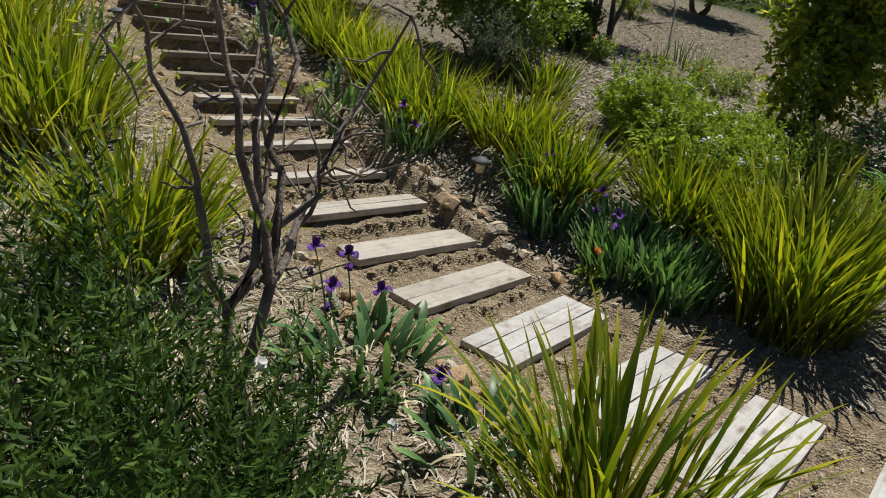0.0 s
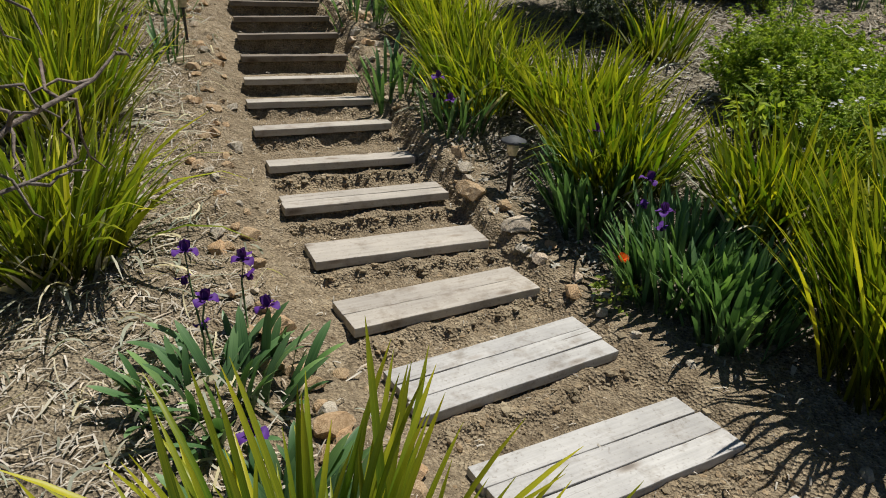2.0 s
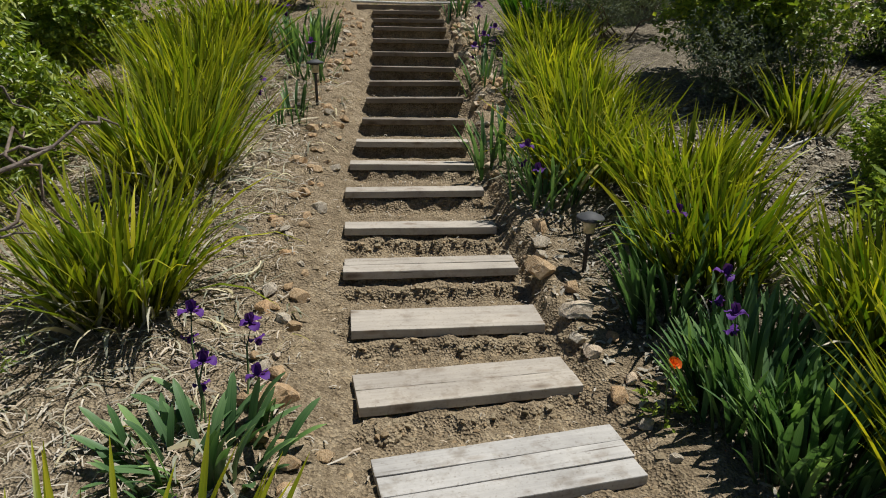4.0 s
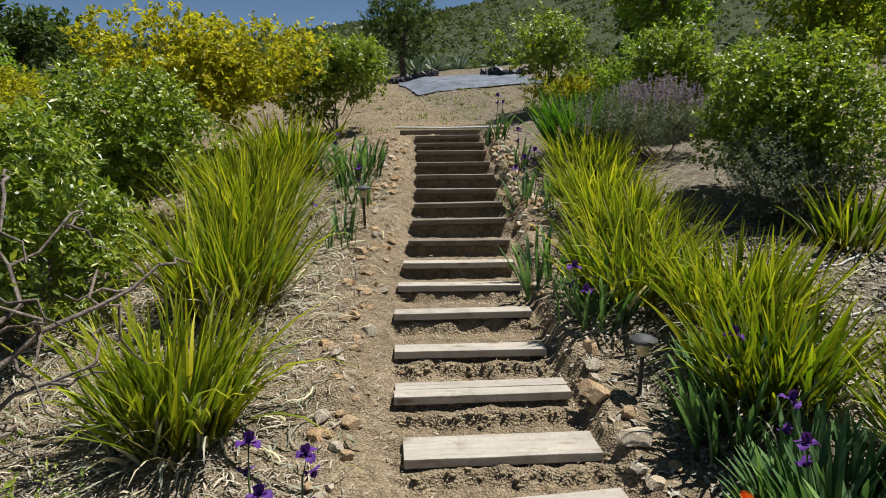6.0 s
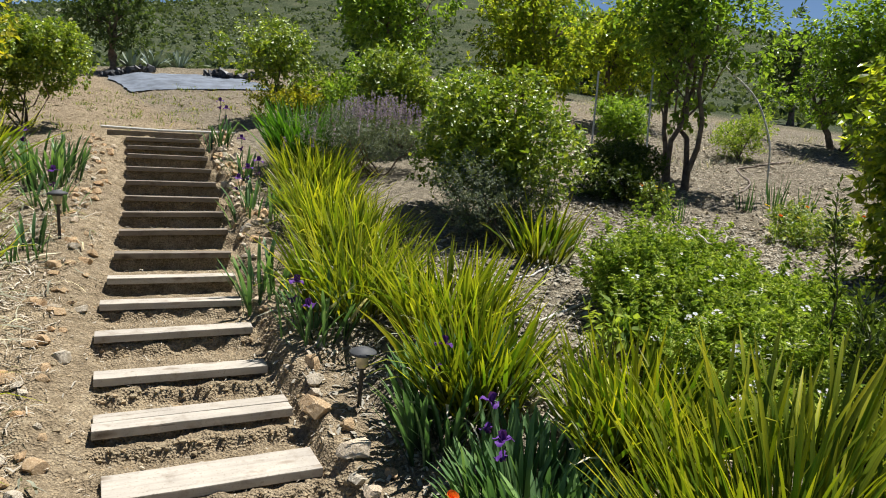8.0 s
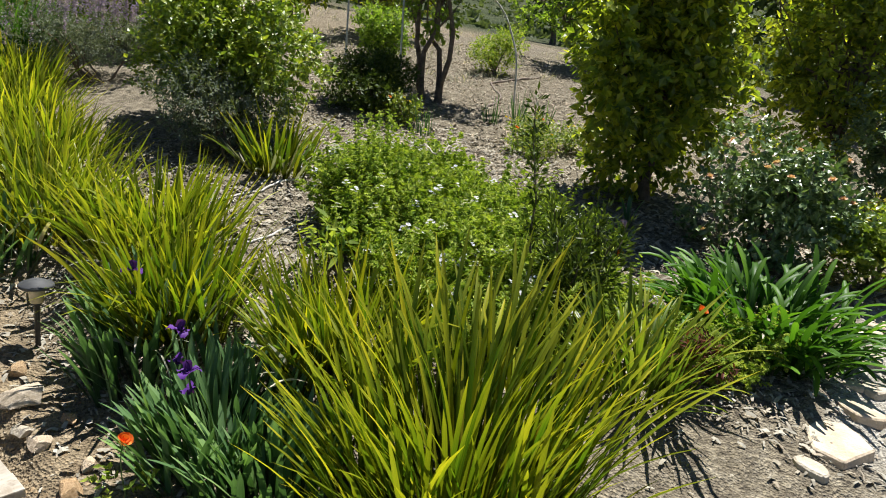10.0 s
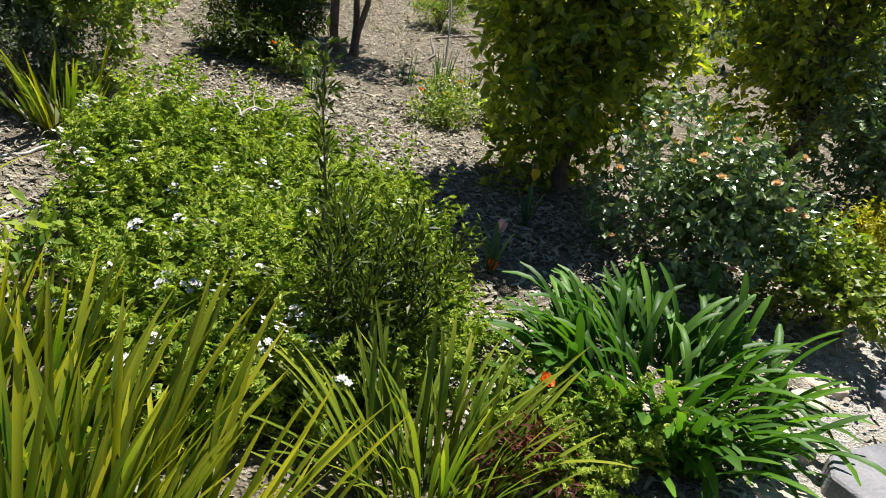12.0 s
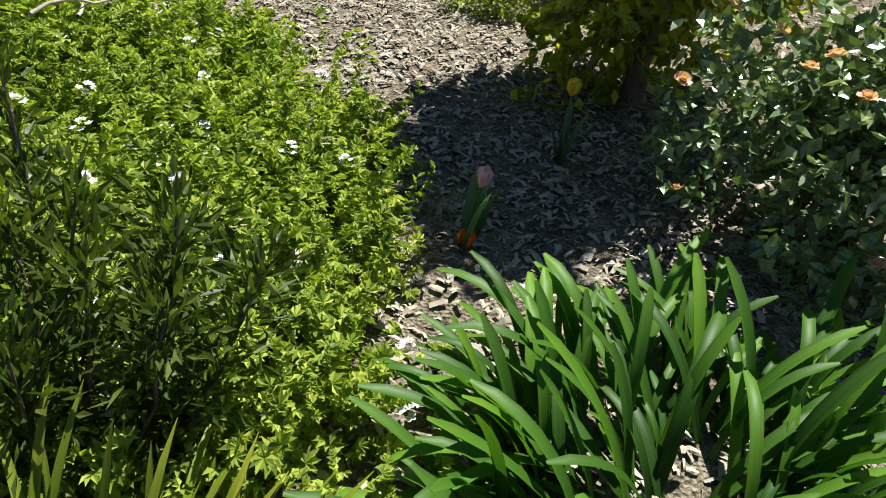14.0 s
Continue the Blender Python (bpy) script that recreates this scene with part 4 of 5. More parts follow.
# ---- beds on the bank ----
def geranium():
    rng = np.random.default_rng(70)
    x, y = 4.95, 1.15
    ob = thing("geranium_bush", x, y, "spreading fresh green scented geranium with small white flowers", "shrub")
    g0 = G(x, y)
    lb = []
    for px, py, top, r in ((4.64, 1.22, 1.06, 0.27), (4.86, 0.86, 1.0, 0.30), (5.17, 0.62, 0.95, 0.27), (5.02, 1.2, 1.13, 0.40), (4.82, 1.62, 1.20, 0.32), (5.37, 1.0, 1.08, 0.36), (5.0, 1.98, 1.36, 0.28), (5.4, 1.7, 1.22, 0.36), (5.72, 1.35, 1.15, 0.32), (5.75, 2.05, 1.30, 0.28), (5.33, 2.1, 1.34, 0.25), (4.52, 1.05, 1.0, 0.26), (4.45, 0.80, 0.93, 0.22), (4.68, 0.64, 0.92, 0.25), (4.98, 0.56, 0.90, 0.24)):
        z = top - 0.22 - g0
        lb.append((px - x, py - y, z, r, r, 0.20))
    v, f = sprigs(rng, lb, 7600, 0.030, 0.034, 6, 0.095, 0.9, 0.0, 0.45, palmate)
    loose = [(l[0], l[1], l[2] + 0.05, l[3] * 1.12, l[4] * 1.12, l[5] * 1.35) for l in lb]
    shoots = sprigs(rng, loose, 700, 0.030, 0.034, 7, 0.13, 1.1, 0.0, 0.85, palmate)
    v, f = merged([(v, f), shoots])
    place("foliage", mesh("foliage", v, f, GERANIUM), ob)
    for k in range(190):
        l = lb[rng.integers(len(lb))]
        d = unit(rng.normal(0, 0.9, 3) + np.array([-0.2, -0.25, 1.0]))
        p = np.array(l[:3]) + d * np.array(l[3:6]) * rng.uniform(1.3, 1.55)
        s = rng.uniform(0.95, 1.6)
        place("flower", FLOWER_HEAD, ob, Matrix.Translation(p) @ pose(0, 0, 0, rng.uniform(-30, 30), rng.uniform(-30, 30), rng.uniform(0, 90)) @ Matrix.Diagonal((s, s, s, 1)))
    for l in lb:
        stem_to(ob, (l[0] * 0.7, l[1] * 0.7, G(x + l[0] * 0.7, y + l[1] * 0.7) - g0 - 0.02), (l[0], l[1], l[2]), rng, 0.009, BARK)


geranium()


def upright_shrub():
    rng = np.random.default_rng(72)
    x, y = 4.78, 0.60
    ob = thing("upright_shrub", x, y, "dark narrow-leaved shrub with one tall leader", "shrub")
    n = 0
    for k, (dx, dy, h, r) in enumerate(((0.08, 0.22, 1.05, 0.05), (0.0, 0.02, 0.58, 0.11), (-0.12, -0.08, 0.50, 0.11), (0.22, -0.12, 0.55, 0.11), (0.12, 0.05, 0.56, 0.12), (0.32, -0.2, 0.46, 0.11), (-0.05, -0.16, 0.42, 0.11), (0.16, -0.2, 0.44, 0.11), (0.08, -0.1, 0.50, 0.12), (0.26, 0.0, 0.5, 0.12))):
        p = crooked(rng, (dx * 0.4, dy * 0.4, -0.02), (dx, dy, h), 6, 0.02)
        v, f = tube(p, np.linspace(0.008, 0.002, 6), 5)
        b = place("stem", mesh("stem", v, f, BARK, True), ob)
        m = 240
        t = rng.uniform(0.25, 1.0, m) ** (0.8)
        c = np.stack([np.interp(t, np.linspace(0, 1, 6), p[:, i]) for i in range(3)], 1)
        d = unit(rng.normal(0, 1, (m, 3)) + np.array([0, 0, 0.9]))
        c = c + d * (r * rng.uniform(0, 1, m))[:, None] * 0.9
        v, f = leaves(c, d, rng.normal(0, 1, (m, 3)) + np.array([0, 0, 0.6]), 0.044 * rng.uniform(0.7, 1.2, m), 0.014)
        place("foliage", mesh("foliage", v, f, DARKSHRUB), b)


upright_shrub()


def tulip(x, y, h, mat, label):
    rng = np.random.default_rng(int(x * 100))
    ob = thing("tulip", x, y, label, "flower", "tulips in the shade")
    stem_to(ob, (0, 0, -0.02), (0.01, 0, h - 0.05), rng, 0.004)
    place("flower", tulip_mesh(mat), ob, pose(0.01, 0, h - 0.06, 5, 4, 20))
    for k in range(3):
        place("leaf", IRIS_SHAPES[k], ob, pose(0, 0, -0.01, 0, 12, 120 * k + 30) @ Matrix.Diagonal((0.7, 1.2, 0.7, 1)))


tulip(5.96, 0.764, 1.06 - G(5.96, 0.764), PINK, "single pale pink tulip on dark mulch")
tulip(6.58, 0.97, 1.20 - G(6.58, 0.97), YELLOW, "single yellow tulip on dark mulch")
tulip(5.88, 0.73, 0.90 - G(5.88, 0.73), ORANGE, "small orange flower on dark mulch")


def poppy(x, y, z, label, mat=None):
    rng = np.random.default_rng(int(x * 77))
    ob = thing("poppy", x, y, label, "flower")
    h = z - G(x, y)
    stem_to(ob, (0, 0, -0.02), (0.0, 0, h), rng, 0.003)
    place("flower", mat or POPPY_FLOWER, ob, pose(0, 0, h, 35, 10, 0))
    v, f = sprigs(rng, [(0, 0, 0.07, 0.08, 0.08, 0.06)], 22, 0.03, 0.018, 4, 0.04)
    place("foliage", mesh("foliage", v, f, GERANIUM), ob)


poppy(3.106, 1.221, 0.569, "single orange poppy beside the steps")
poppy(4.986, -0.025, 0.935, "bright orange-red poppy among strap leaves")

# rose bush, tree and shade plants on the right
def rose_bush(x, y, size, n, seed, label, flower, blooms, mat=ROSELEAF, leaf=0.042, zc=None, toward=(-0.5, -0.5, 0.7)):
    ob = shrub("rose_bush", x, y, label, size, n, leaf, leaf * 0.68, mat, seed, 7, zc, 6, 0.09, 12, 0.46, 0.4)
    rng = np.random.default_rng(seed + 500)
    c = size[2] * 1.05 if zc is None else zc
    for k in range(blooms):
        d = unit(rng.normal(0, 0.8, 3) + np.array(toward))
        place("flower", flower, ob, Matrix.Translation((d[0] * size[0] * 1.0, d[1] * size[1] * 1.0, c + d[2] * size[2] * 1.0)) @ pose(0, 0, 0, rng.uniform(-40, 40), rng.uniform(-40, 40), 0) @ Matrix.Diagonal((0.8, 0.8, 0.8, 1)))
    return ob


rose_bush(6.72, 0.14, (0.52, 0.48, 0.42), 1800, 80, "glossy green rose bush with small peach roses", ROSE_FLOWER, 16, ROSELEAF, 0.052)
shrub("dark_bush", 8.7, -0.7, "tall dark glossy-leaved bush in shade", (0.7, 0.7, 0.75), 2400, 0.05, 0.034, ROSELEAF, 81, 8, 0.8)
shrub("round_leaf_bush", 6.95, -0.48, "low round-leaved pale green bush", (0.36, 0.34, 0.24), 700, 0.04, 0.042, ROSEGREEN, 82, 5, 0.24)
shrub("yellow_bush", 7.95, -0.62, "small bush with yellow leaf tips", (0.26, 0.26, 0.2), 360, 0.04, 0.02, YELLOWLEAF, 83, 5, 0.26)
shrub("low_geranium", 5.10, -0.08, "low light green geranium at the foot of the agapanthus", (0.24, 0.26, 0.14), 1300, 0.022, 0.040, GERANIUM, 84, 4, 0.13, shape=palmate)
shrub("red_leaved_plant", 4.86, -0.08, "dark red-leaved plant among strap leaves", (0.09, 0.09, 0.08), 60, 0.045, 0.010, RED, 85, 3, 0.14)
tree("yellow_green_tree", 7.25, 1.14, "young tree with yellow-green glossy leaves in a dense crown", 3.3, (0.86, 0.70), -0.40, 5600, 0.078, 0.047, GLOSSYLEAF, 86, 1, 0.05, 44, 0.30, layers=5.5, taper=0.55)
tree("yellow_green_tree", 9.3, 0.35, "young tree with yellow-green glossy leaves in a dense crown", 3.0, (0.9, 0.9), 0.05, 3000, 0.075, 0.045, GLOSSYLEAF, 87, 1, 0.05, 28, 0.34, layers=2.8)

# middle ground
shrub("rounded_bush", 5.35, 3.85, "rounded glossy bush with bright yellow-green tips", (0.86, 0.80, 0.64), 5200, 0.05, 0.033, ROSEGREEN, 90, 8, 0.70, trunk=0.02, lobes=22, lobe=0.36)
shrub("dark_low_shrub", 7.2, 4.0, "low dark green shrub on the bank", (0.80, 0.5, 0.26), 1200, 0.05, 0.02, DARKSHRUB, 91, 6)
def lavender(x, y):
    rng = np.random.default_rng(92)
    ob = shrub("lavender_bush", x, y, "grey-green sage bush with lilac flower spikes", (0.8, 0.6, 0.42), 1700, 0.035, 0.012, SAGE, 92, 6, 0.42)
    for k in range(110):
        px, py = rng.normal(0, 0.36), rng.normal(0, 0.28)
        z0 = 0.55 * math.exp(-(px * px + py * py) * 1.2)
        h = rng.uniform(0.14, 0.28)
        t = rng.uniform(0, 1, 34)
        c = np.stack([px + 0.02 * t, py + 0 * t, z0 + 0.08 + h * t], 1)
        d = unit(rng.normal(0, 1, (34, 3)) + np.array([0, 0, 0.3]))
        v, f = leaves(c, d, rng.normal(0, 1, (34, 3)), 0.022, 0.014)
        place("flower_spike", mesh("flower_spike", v, f, LILAC), ob)


lavender(5.35, 5.7)
shrub("sage_shrub", 5.05, 3.35, "grey-green sage shrub in shade", (0.55, 0.38, 0.36), 1100, 0.035, 0.012, SAGE, 94, 5)
tree("multi_stem_tree", 8.33, 4.19, "young multi-stemmed tree with light green leaves", 2.9, (0.9, 0.9), 0.75, 2300, 0.07, 0.04, TREELEAF, 95, 4, 0.035, 18, 0.34, layers=2.7)
shrub("small_shrub", 10.9, 5.0, "small round green shrub on mulch", (0.4, 0.4, 0.35), 500, 0.05, 0.02, GERANIUM, 96, 5)
tree("round_tree", 13.7, 5.05, "round-crowned small tree on the slope", 2.5, (1.3, 1.3), 0.3, 3000, 0.09, 0.05, TREELEAF, 97, 2, 0.06, 16, 0.42)
tree("standard_rose", 5.7, 9.6, "standard rose with a round green crown on a thin trunk", 1.55, (0.72, 0.72), 0.4, 2200, 0.06, 0.04, ROSEGREEN, 98, 1, 0.025, 10, 0.5)
shrub("yellow_flower_shrub", 5.75, 9.3, "low shrub with yellow leaves below a standard rose", (0.6, 0.5, 0.25), 450, 0.05, 0.03, YELLOWLEAF, 99, 4)
shrub("green_shrub", 6.5, 9.4, "low fresh green shrub beside a standard rose", (0.7, 0.6, 0.4), 700, 0.06, 0.03, GERANIUM, 100, 4)
tree("dark_trunk_tree", 8.0, 9.9, "tree with a dark trunk and bright green leaves", 3.2, (1.5, 1.3), 0.55, 3200, 0.10, 0.06, TREELEAF, 101, 1, 0.11, 16, 0.38)
tree("yellow_green_tree", 9.6, 8.2, "tall young tree with yellow-green leaves", 3.2, (1.2, 1.2), 0.2, 3000, 0.09, 0.05, YTREELEAF, 102, 3, 0.05, 18, 0.34)
tree("yellow_green_tree", 11.6, 8.0, "tall young tree with yellow-green leaves", 2.6, (1.1, 1.1), 0.2, 2800, 0.09, 0.05, YTREELEAF, 103, 3, 0.05, 18, 0.34)
tree("green_tree", 16.5, 15.0, "leafy green tree on the slope", 3.6, (1.7, 1.6), 0.2, 2800, 0.11, 0.06, TREELEAF, 104, 2, 0.07, 18, 0.36)
tree("far_tree", 5.2, 18.7, "dense green tree beside dark weed fabric", 2.7, (1.1, 1.1), 0.35, 2400, 0.11, 0.05, OAKLEAF, 105, 2, 0.07, 14, 0.42)

# left side shrubs
shrub("feathery_shrub", 0.15, 3.75, "large light green feathery shrub", (0.85, 0.95, 0.62), 2600, 0.065, 0.026, ROSEGREEN, 110, 8, 0.72, lobes=16, lobe=0.34)
rose_bush(0.45, 5.6, (0.8, 0.9, 0.62), 2200, 111, "leafy green rose bush with white roses", WHITE_ROSE, 8, ROSEGREEN, 0.05, 0.85)
shrub("yellow_leaved_shrub", 0.55, 7.8, "large shrub with bright yellow and green leaves", (1.5, 1.0, 0.62), 2600, 0.065, 0.042, YELLOWLEAF, 112, 8, 0.95)
shrub("yellow_leaved_shrub", -1.4, 6.6, "large shrub with bright yellow and green leaves", (1.2, 1.0, 0.7), 2200, 0.055, 0.035, YELLOWLEAF, 113, 8, 0.95)
rose_bush(2.45, 9.05, (0.95, 0.9, 0.66), 2400, 114, "leafy green rose bush with white roses", WHITE_ROSE, 14, ROSEGREEN, 0.055, 0.8)
shrub("green_shrub", -2.2, 9.0, "broad green shrub behind yellow-leaved shrubs", (1.4, 1.2, 0.8), 1800, 0.07, 0.04, TREELEAF, 115, 6, 0.8)
shrub("green_shrub", -1.6, 3.2, "broad green shrub at the foot of the slope", (1.0, 1.0, 0.8), 2200, 0.05, 0.03, DARKSHRUB, 116, 6, 0.8)

# more of the left and right borders
shrub("dry_shrub", 0.55, 1.75, "low dry shrub with bare grey twigs", (0.35, 0.3, 0.2), 60, 0.03, 0.012, ROSEGREEN, 63, 14, 0.22, bark=GREYBARK, trunk=0.006)
shrub("green_shrub", 9.8, 6.3, "low green shrub on the mulch slope", (0.5, 0.5, 0.35), 600, 0.06, 0.03, TREELEAF, 64, 5)
shrub("green_shrub", 6.4, 6.9, "leafy shrub behind a rounded bush", (0.8, 0.7, 0.6), 1400, 0.06, 0.032, ROSEGREEN, 65, 6)
shrub("green_shrub", 6.6, 7.8, "leafy shrub below the trees", (0.8, 0.7, 0.6), 1300, 0.06, 0.032, TREELEAF, 66, 6)


# ---- garden lights ----
def garden_light(x, y, label, h=0.36, lean=0.0):
    ob = thing("garden_light", x, y, label, "lamp", "solar path lights")
    base = ob.matrix_basis.copy()
    ob.matrix_basis = base @ pose(0, 0, 0, lean, lean * 0.5, 0)

    def lathe(name, profile, mat, sides=20):
        a = np.linspace(0, 2 * np.pi, sides, endpoint=False)
        P = np.array(profile)
        v = np.stack([P[:, None, 0] * np.cos(a), P[:, None, 0] * np.sin(a), np.broadcast_to(P[:, None, 1], (len(P), sides))], -1).reshape(-1, 3)
        i = np.arange(len(P) * sides).reshape(len(P), sides)
        n = np.roll(i, -1, 1)
        place(name, mesh(name, v, np.stack([i[:-1], n[:-1], n[1:], i[1:]], -1).reshape(-1, 4), mat, True), ob)

    lathe("stake", [(0.002, -0.06), (0.011, -0.05), (0.011, h - 0.11), (0.02, h - 0.105), (0.02, h - 0.095), (0.002, h - 0.094)], BLACK, 10)
    lathe("lens", [(0.002, h - 0.098), (0.026, h - 0.095), (0.033, h - 0.045), (0.034, h - 0.03), (0.002, h - 0.029)], LENS)
    lathe("collar", [(0.036, h - 0.034), (0.040, h - 0.03), (0.040, h - 0.022), (0.03, h - 0.02)], BLACK)
    lathe("cap", [(0.002, h - 0.022), (0.066, h - 0.026), (0.070, h - 0.02), (0.066, h - 0.012), (0.035, h + 0.0), (0.03, h + 0.004), (0.002, h + 0.006)], CAPM)


garden_light(3.273, 2.224, "small black solar path light with grey cap", 0.84 - G(3.273, 2.224), 2)
garden_light(2.30, 5.0, "small black solar path light with grey cap on the stony verge", 0.36, -2)


# ---- stones ----
def stones():
    rng = random.Random(8)
    forms = {m.name: [rock_mesh("stone", (1, rng.uniform(0.7, 1.0), rng.uniform(0.6, 0.9)), m, k * 3 + 1) for k in range(6)] for m in (STONE, PALE)}

    def stone(x, y, s, mat, label, sink=0.25):
        ob = new("stone", forms[mat.name][rng.randrange(6)])
        ob.matrix_basis = pose(x, y, G(x, y) + s * (0.62 - sink) * 0.75, rng.uniform(-20, 20), rng.uniform(-20, 20), rng.uniform(0, 360)) @ Matrix.Diagonal((s, s, s, 1))
        tagged(ob, label, "stone", "stones edging the steps")

    # left edge: a loose row
    y = 0.5
    while y < 8.2:
        xl = float(left_edge(np.array([y]))[0])
        for _ in range(2 if y < 6 else 3):
            s = rng.uniform(0.022, 0.072)
            mat = STONE if rng.random() < 0.8 else PALE
            stone(xl - rng.uniform(0.14, 0.42) + 0.04 * math.sin(y * 2), y + rng.uniform(-0.06, 0.06), s, mat, "rounded orange-tan stone edging the path" if mat is STONE else "pale grey-tan stone edging the path")
        y += rng.uniform(0.10, 0.2)
    for x, y, s in ((1.74, 1.62, 0.10), (1.70, 1.05, 0.09), (1.74, 1.28, 0.06), (1.96, 3.33, 0.06), (2.0, 3.1, 0.045), (1.72, 2.3, 0.07)):
        stone(x, y, s, STONE, "large orange-tan stone edging the path")
    # right bank
    for x, y, s, mat in ((3.08, 1.87, 0.10, PALE), (3.06, 2.24, 0.10, STONE), (3.13, 2.45, 0.075, PALE), (3.02, 1.62, 0.06, PALE), (3.2, 2.6, 0.07, STONE), (3.1, 1.45, 0.05, PALE)):
        stone(x, y, s, mat, "angular tan rock on the earth bank" if mat is STONE else "pale angular rock on the earth bank", 0.15)
    y = 2.7
    while y < 8.2:
        xr = float(left_edge(np.array([y]))[0]) + LENGTH
        for _ in range(2 if y < 4.6 else 5):
            mat = STONE if rng.random() < 0.4 else PALE
            s = rng.uniform(0.03, 0.075) if y > 4.6 else rng.uniform(0.02, 0.05)
            stone(xr + rng.uniform(0.05, 0.3), y + rng.uniform(-0.08, 0.08), s, mat, "angular tan rock on the earth bank" if mat is STONE else "pale angular rock on the earth bank", 0.2)
        y += rng.uniform(0.12, 0.22)
    for x, y, s, mat in ((3.0, 1.72, 0.05, PALE), (2.99, 1.36, 0.06, STONE), (3.12, 2.05, 0.06, STONE), (3.16, 1.72, 0.05, STONE), (3.1, 2.36, 0.05, PALE), (3.02, 1.2, 0.045, PALE)):
        stone(x, y, s, mat, "angular tan rock on the earth bank" if mat is STONE else "pale angular rock on the earth bank", 0.15)
    for x, y, s in ((3.05, 0.75, 0.035), (3.1, 0.1, 0.04), (3.2, -0.25, 0.05), (3.0, 1.0, 0.04)):
        stone(x, y, s, PALE, "pale angular rock beside the steps")


stones()


def flag_mesh(name, size, seed, mat, drop=0.05, corners=11, rough_by=0.012):
    """A flat broken stone with an uneven outline and worn edges."""
    rng = random.Random(seed)
    bm = bmesh.new()
    ring = []
    for k in range(corners):
        a = 2 * math.pi * k / corners + rng.uniform(-0.15, 0.15)
        r = rng.uniform(0.78, 1.1)
        ring.append(bm.verts.new((size[0] * r * math.cos(a), size[1] * r * math.sin(a), size[2] + rng.uniform(-rough_by, rough_by))))
    face = bm.faces.new(ring)
    ext = bmesh.ops.extrude_face_region(bm, geom=[face])
    for v in ext["geom"]:
        if isinstance(v, bmesh.types.BMVert):
            v.co.z = -drop
            v.co.x *= 1.05
            v.co.y *= 1.05
    bmesh.ops.recalc_face_normals(bm, faces=bm.faces)
    bmesh.ops.bevel(bm, geom=list(bm.edges), offset=min(0.008, size[2] * 0.3), segments=1, affect="EDGES")
    me = bpy.data.meshes.new(name)
    bm.to_mesh(me)
    bm.free()
    me.materials.append(mat)
    return me


def slab(x, y, lift, size, seed, turn, tilt):
    ob = new("slate_slab", flag_mesh("slate_slab", size, seed, SLATE))
    ob.matrix_basis = pose(x, y, G(x, y) + lift, tilt, tilt * 0.4, turn)
    tagged(ob, "rough grey slate slab lying on pale gravelly sand", "stone", "slate slabs")


slab(5.84, -1.13, 0.02, (0.46, 0.40, 0.10), 1, 20, 3)
slab(6.45, -1.55, 0.0, (0.4, 0.3, 0.06), 2, 50, -2)
slab(6.62, -1.0, 0.0, (0.26, 0.22, 0.05), 3, 10, 2)


def paving(x, y, size, seed, turn):
    ob = new("paving_stone", flag_mesh("paving_stone", (size, size * 0.8, 0.022), seed, PALE, 0.03, 9, 0.004))
    ob.matrix_basis = pose(x, y, G(x, y), 0, 0, turn)
    tagged(ob, "flat pale stone set in bright sand", "stone", "pale paving stones")


for k, (x, y, size) in enumerate(((4.98, -0.62, 0.17), (5.30, -0.66, 0.11), (5.50, -0.60, 0.06), (5.86, -0.60, 0.10), (6.2, -0.58, 0.10), (4.72, -0.58, 0.07), (5.22, -0.98, 0.16), (5.55, -0.68, 0.08), (4.92, -0.95, 0.12), (5.25, -1.36, 0.15), (6.45, -0.62, 0.12))):
    paving(x, y, size, 40 + k, 50 * k)


# ---- hoses, pipe, stakes, fabric ----
def run(name, pts, r, mat, label, category, n=40, lift=0.0):
    P = np.array(pts, float)
    t = np.linspace(0, len(P) - 1, n)
    x, y = np.interp(t, range(len(P)), P[:, 0]), np.interp(t, range(len(P)), P[:, 1])
    z = ground(x, y) + r * 0.7 + lift
    v, f = tube(np.stack([x, y, z], 1), r, 7)
    return tagged(new(name, mesh(name, v, f, mat, True)), label, category)


run("drip_hose", [(4.0, 2.25), (4.3, 2.12), (4.85, 2.2), (5.2, 2.05)], 0.008, PIPE, "pale drip hose lying on grey mulch", "hose")
run("drip_hose", [(4.4, 2.75), (4.8, 2.65), (5.27, 2.79), (5.4, 3.0)], 0.008, PIPE, "pale drip hose lying on grey mulch", "hose")
run("drip_hose", [(8.6, 3.6), (9.4, 3.9), (10.2, 4.6), (11.5, 4.6)], 0.014, DARKPIPE, "brown hose lying across the mulch slope", "hose")
run("drip_hose", [(1.2, 5.0), (1.75, 4.55), (1.95, 4.75), (1.9, 5.1)], 0.009, DARKPIPE, "brown drip hose curled on dry earth", "hose")
v, f = tube([(3.15, 8.40, 1.80), (3.8, 8.24, 1.785), (4.62, 8.02, 1.80)], 0.016, 8)
tagged(new("edging_pipe", mesh("edging_pipe", v, f, PIPE, True)), "pale pipe laid across the top of the steps", "pipe")


me = board_mesh(1.5, 0.035, 0.12, 91, OLDWOOD)
me.name = "edging_board"
ob = new("edging_board", me)
ob.matrix_basis = pose(3.98, 8.42, G(3.98, 8.42) + 0.015, 0, 0, -14)
tagged(ob, "dark weathered edging board along the terrace edge", "board")


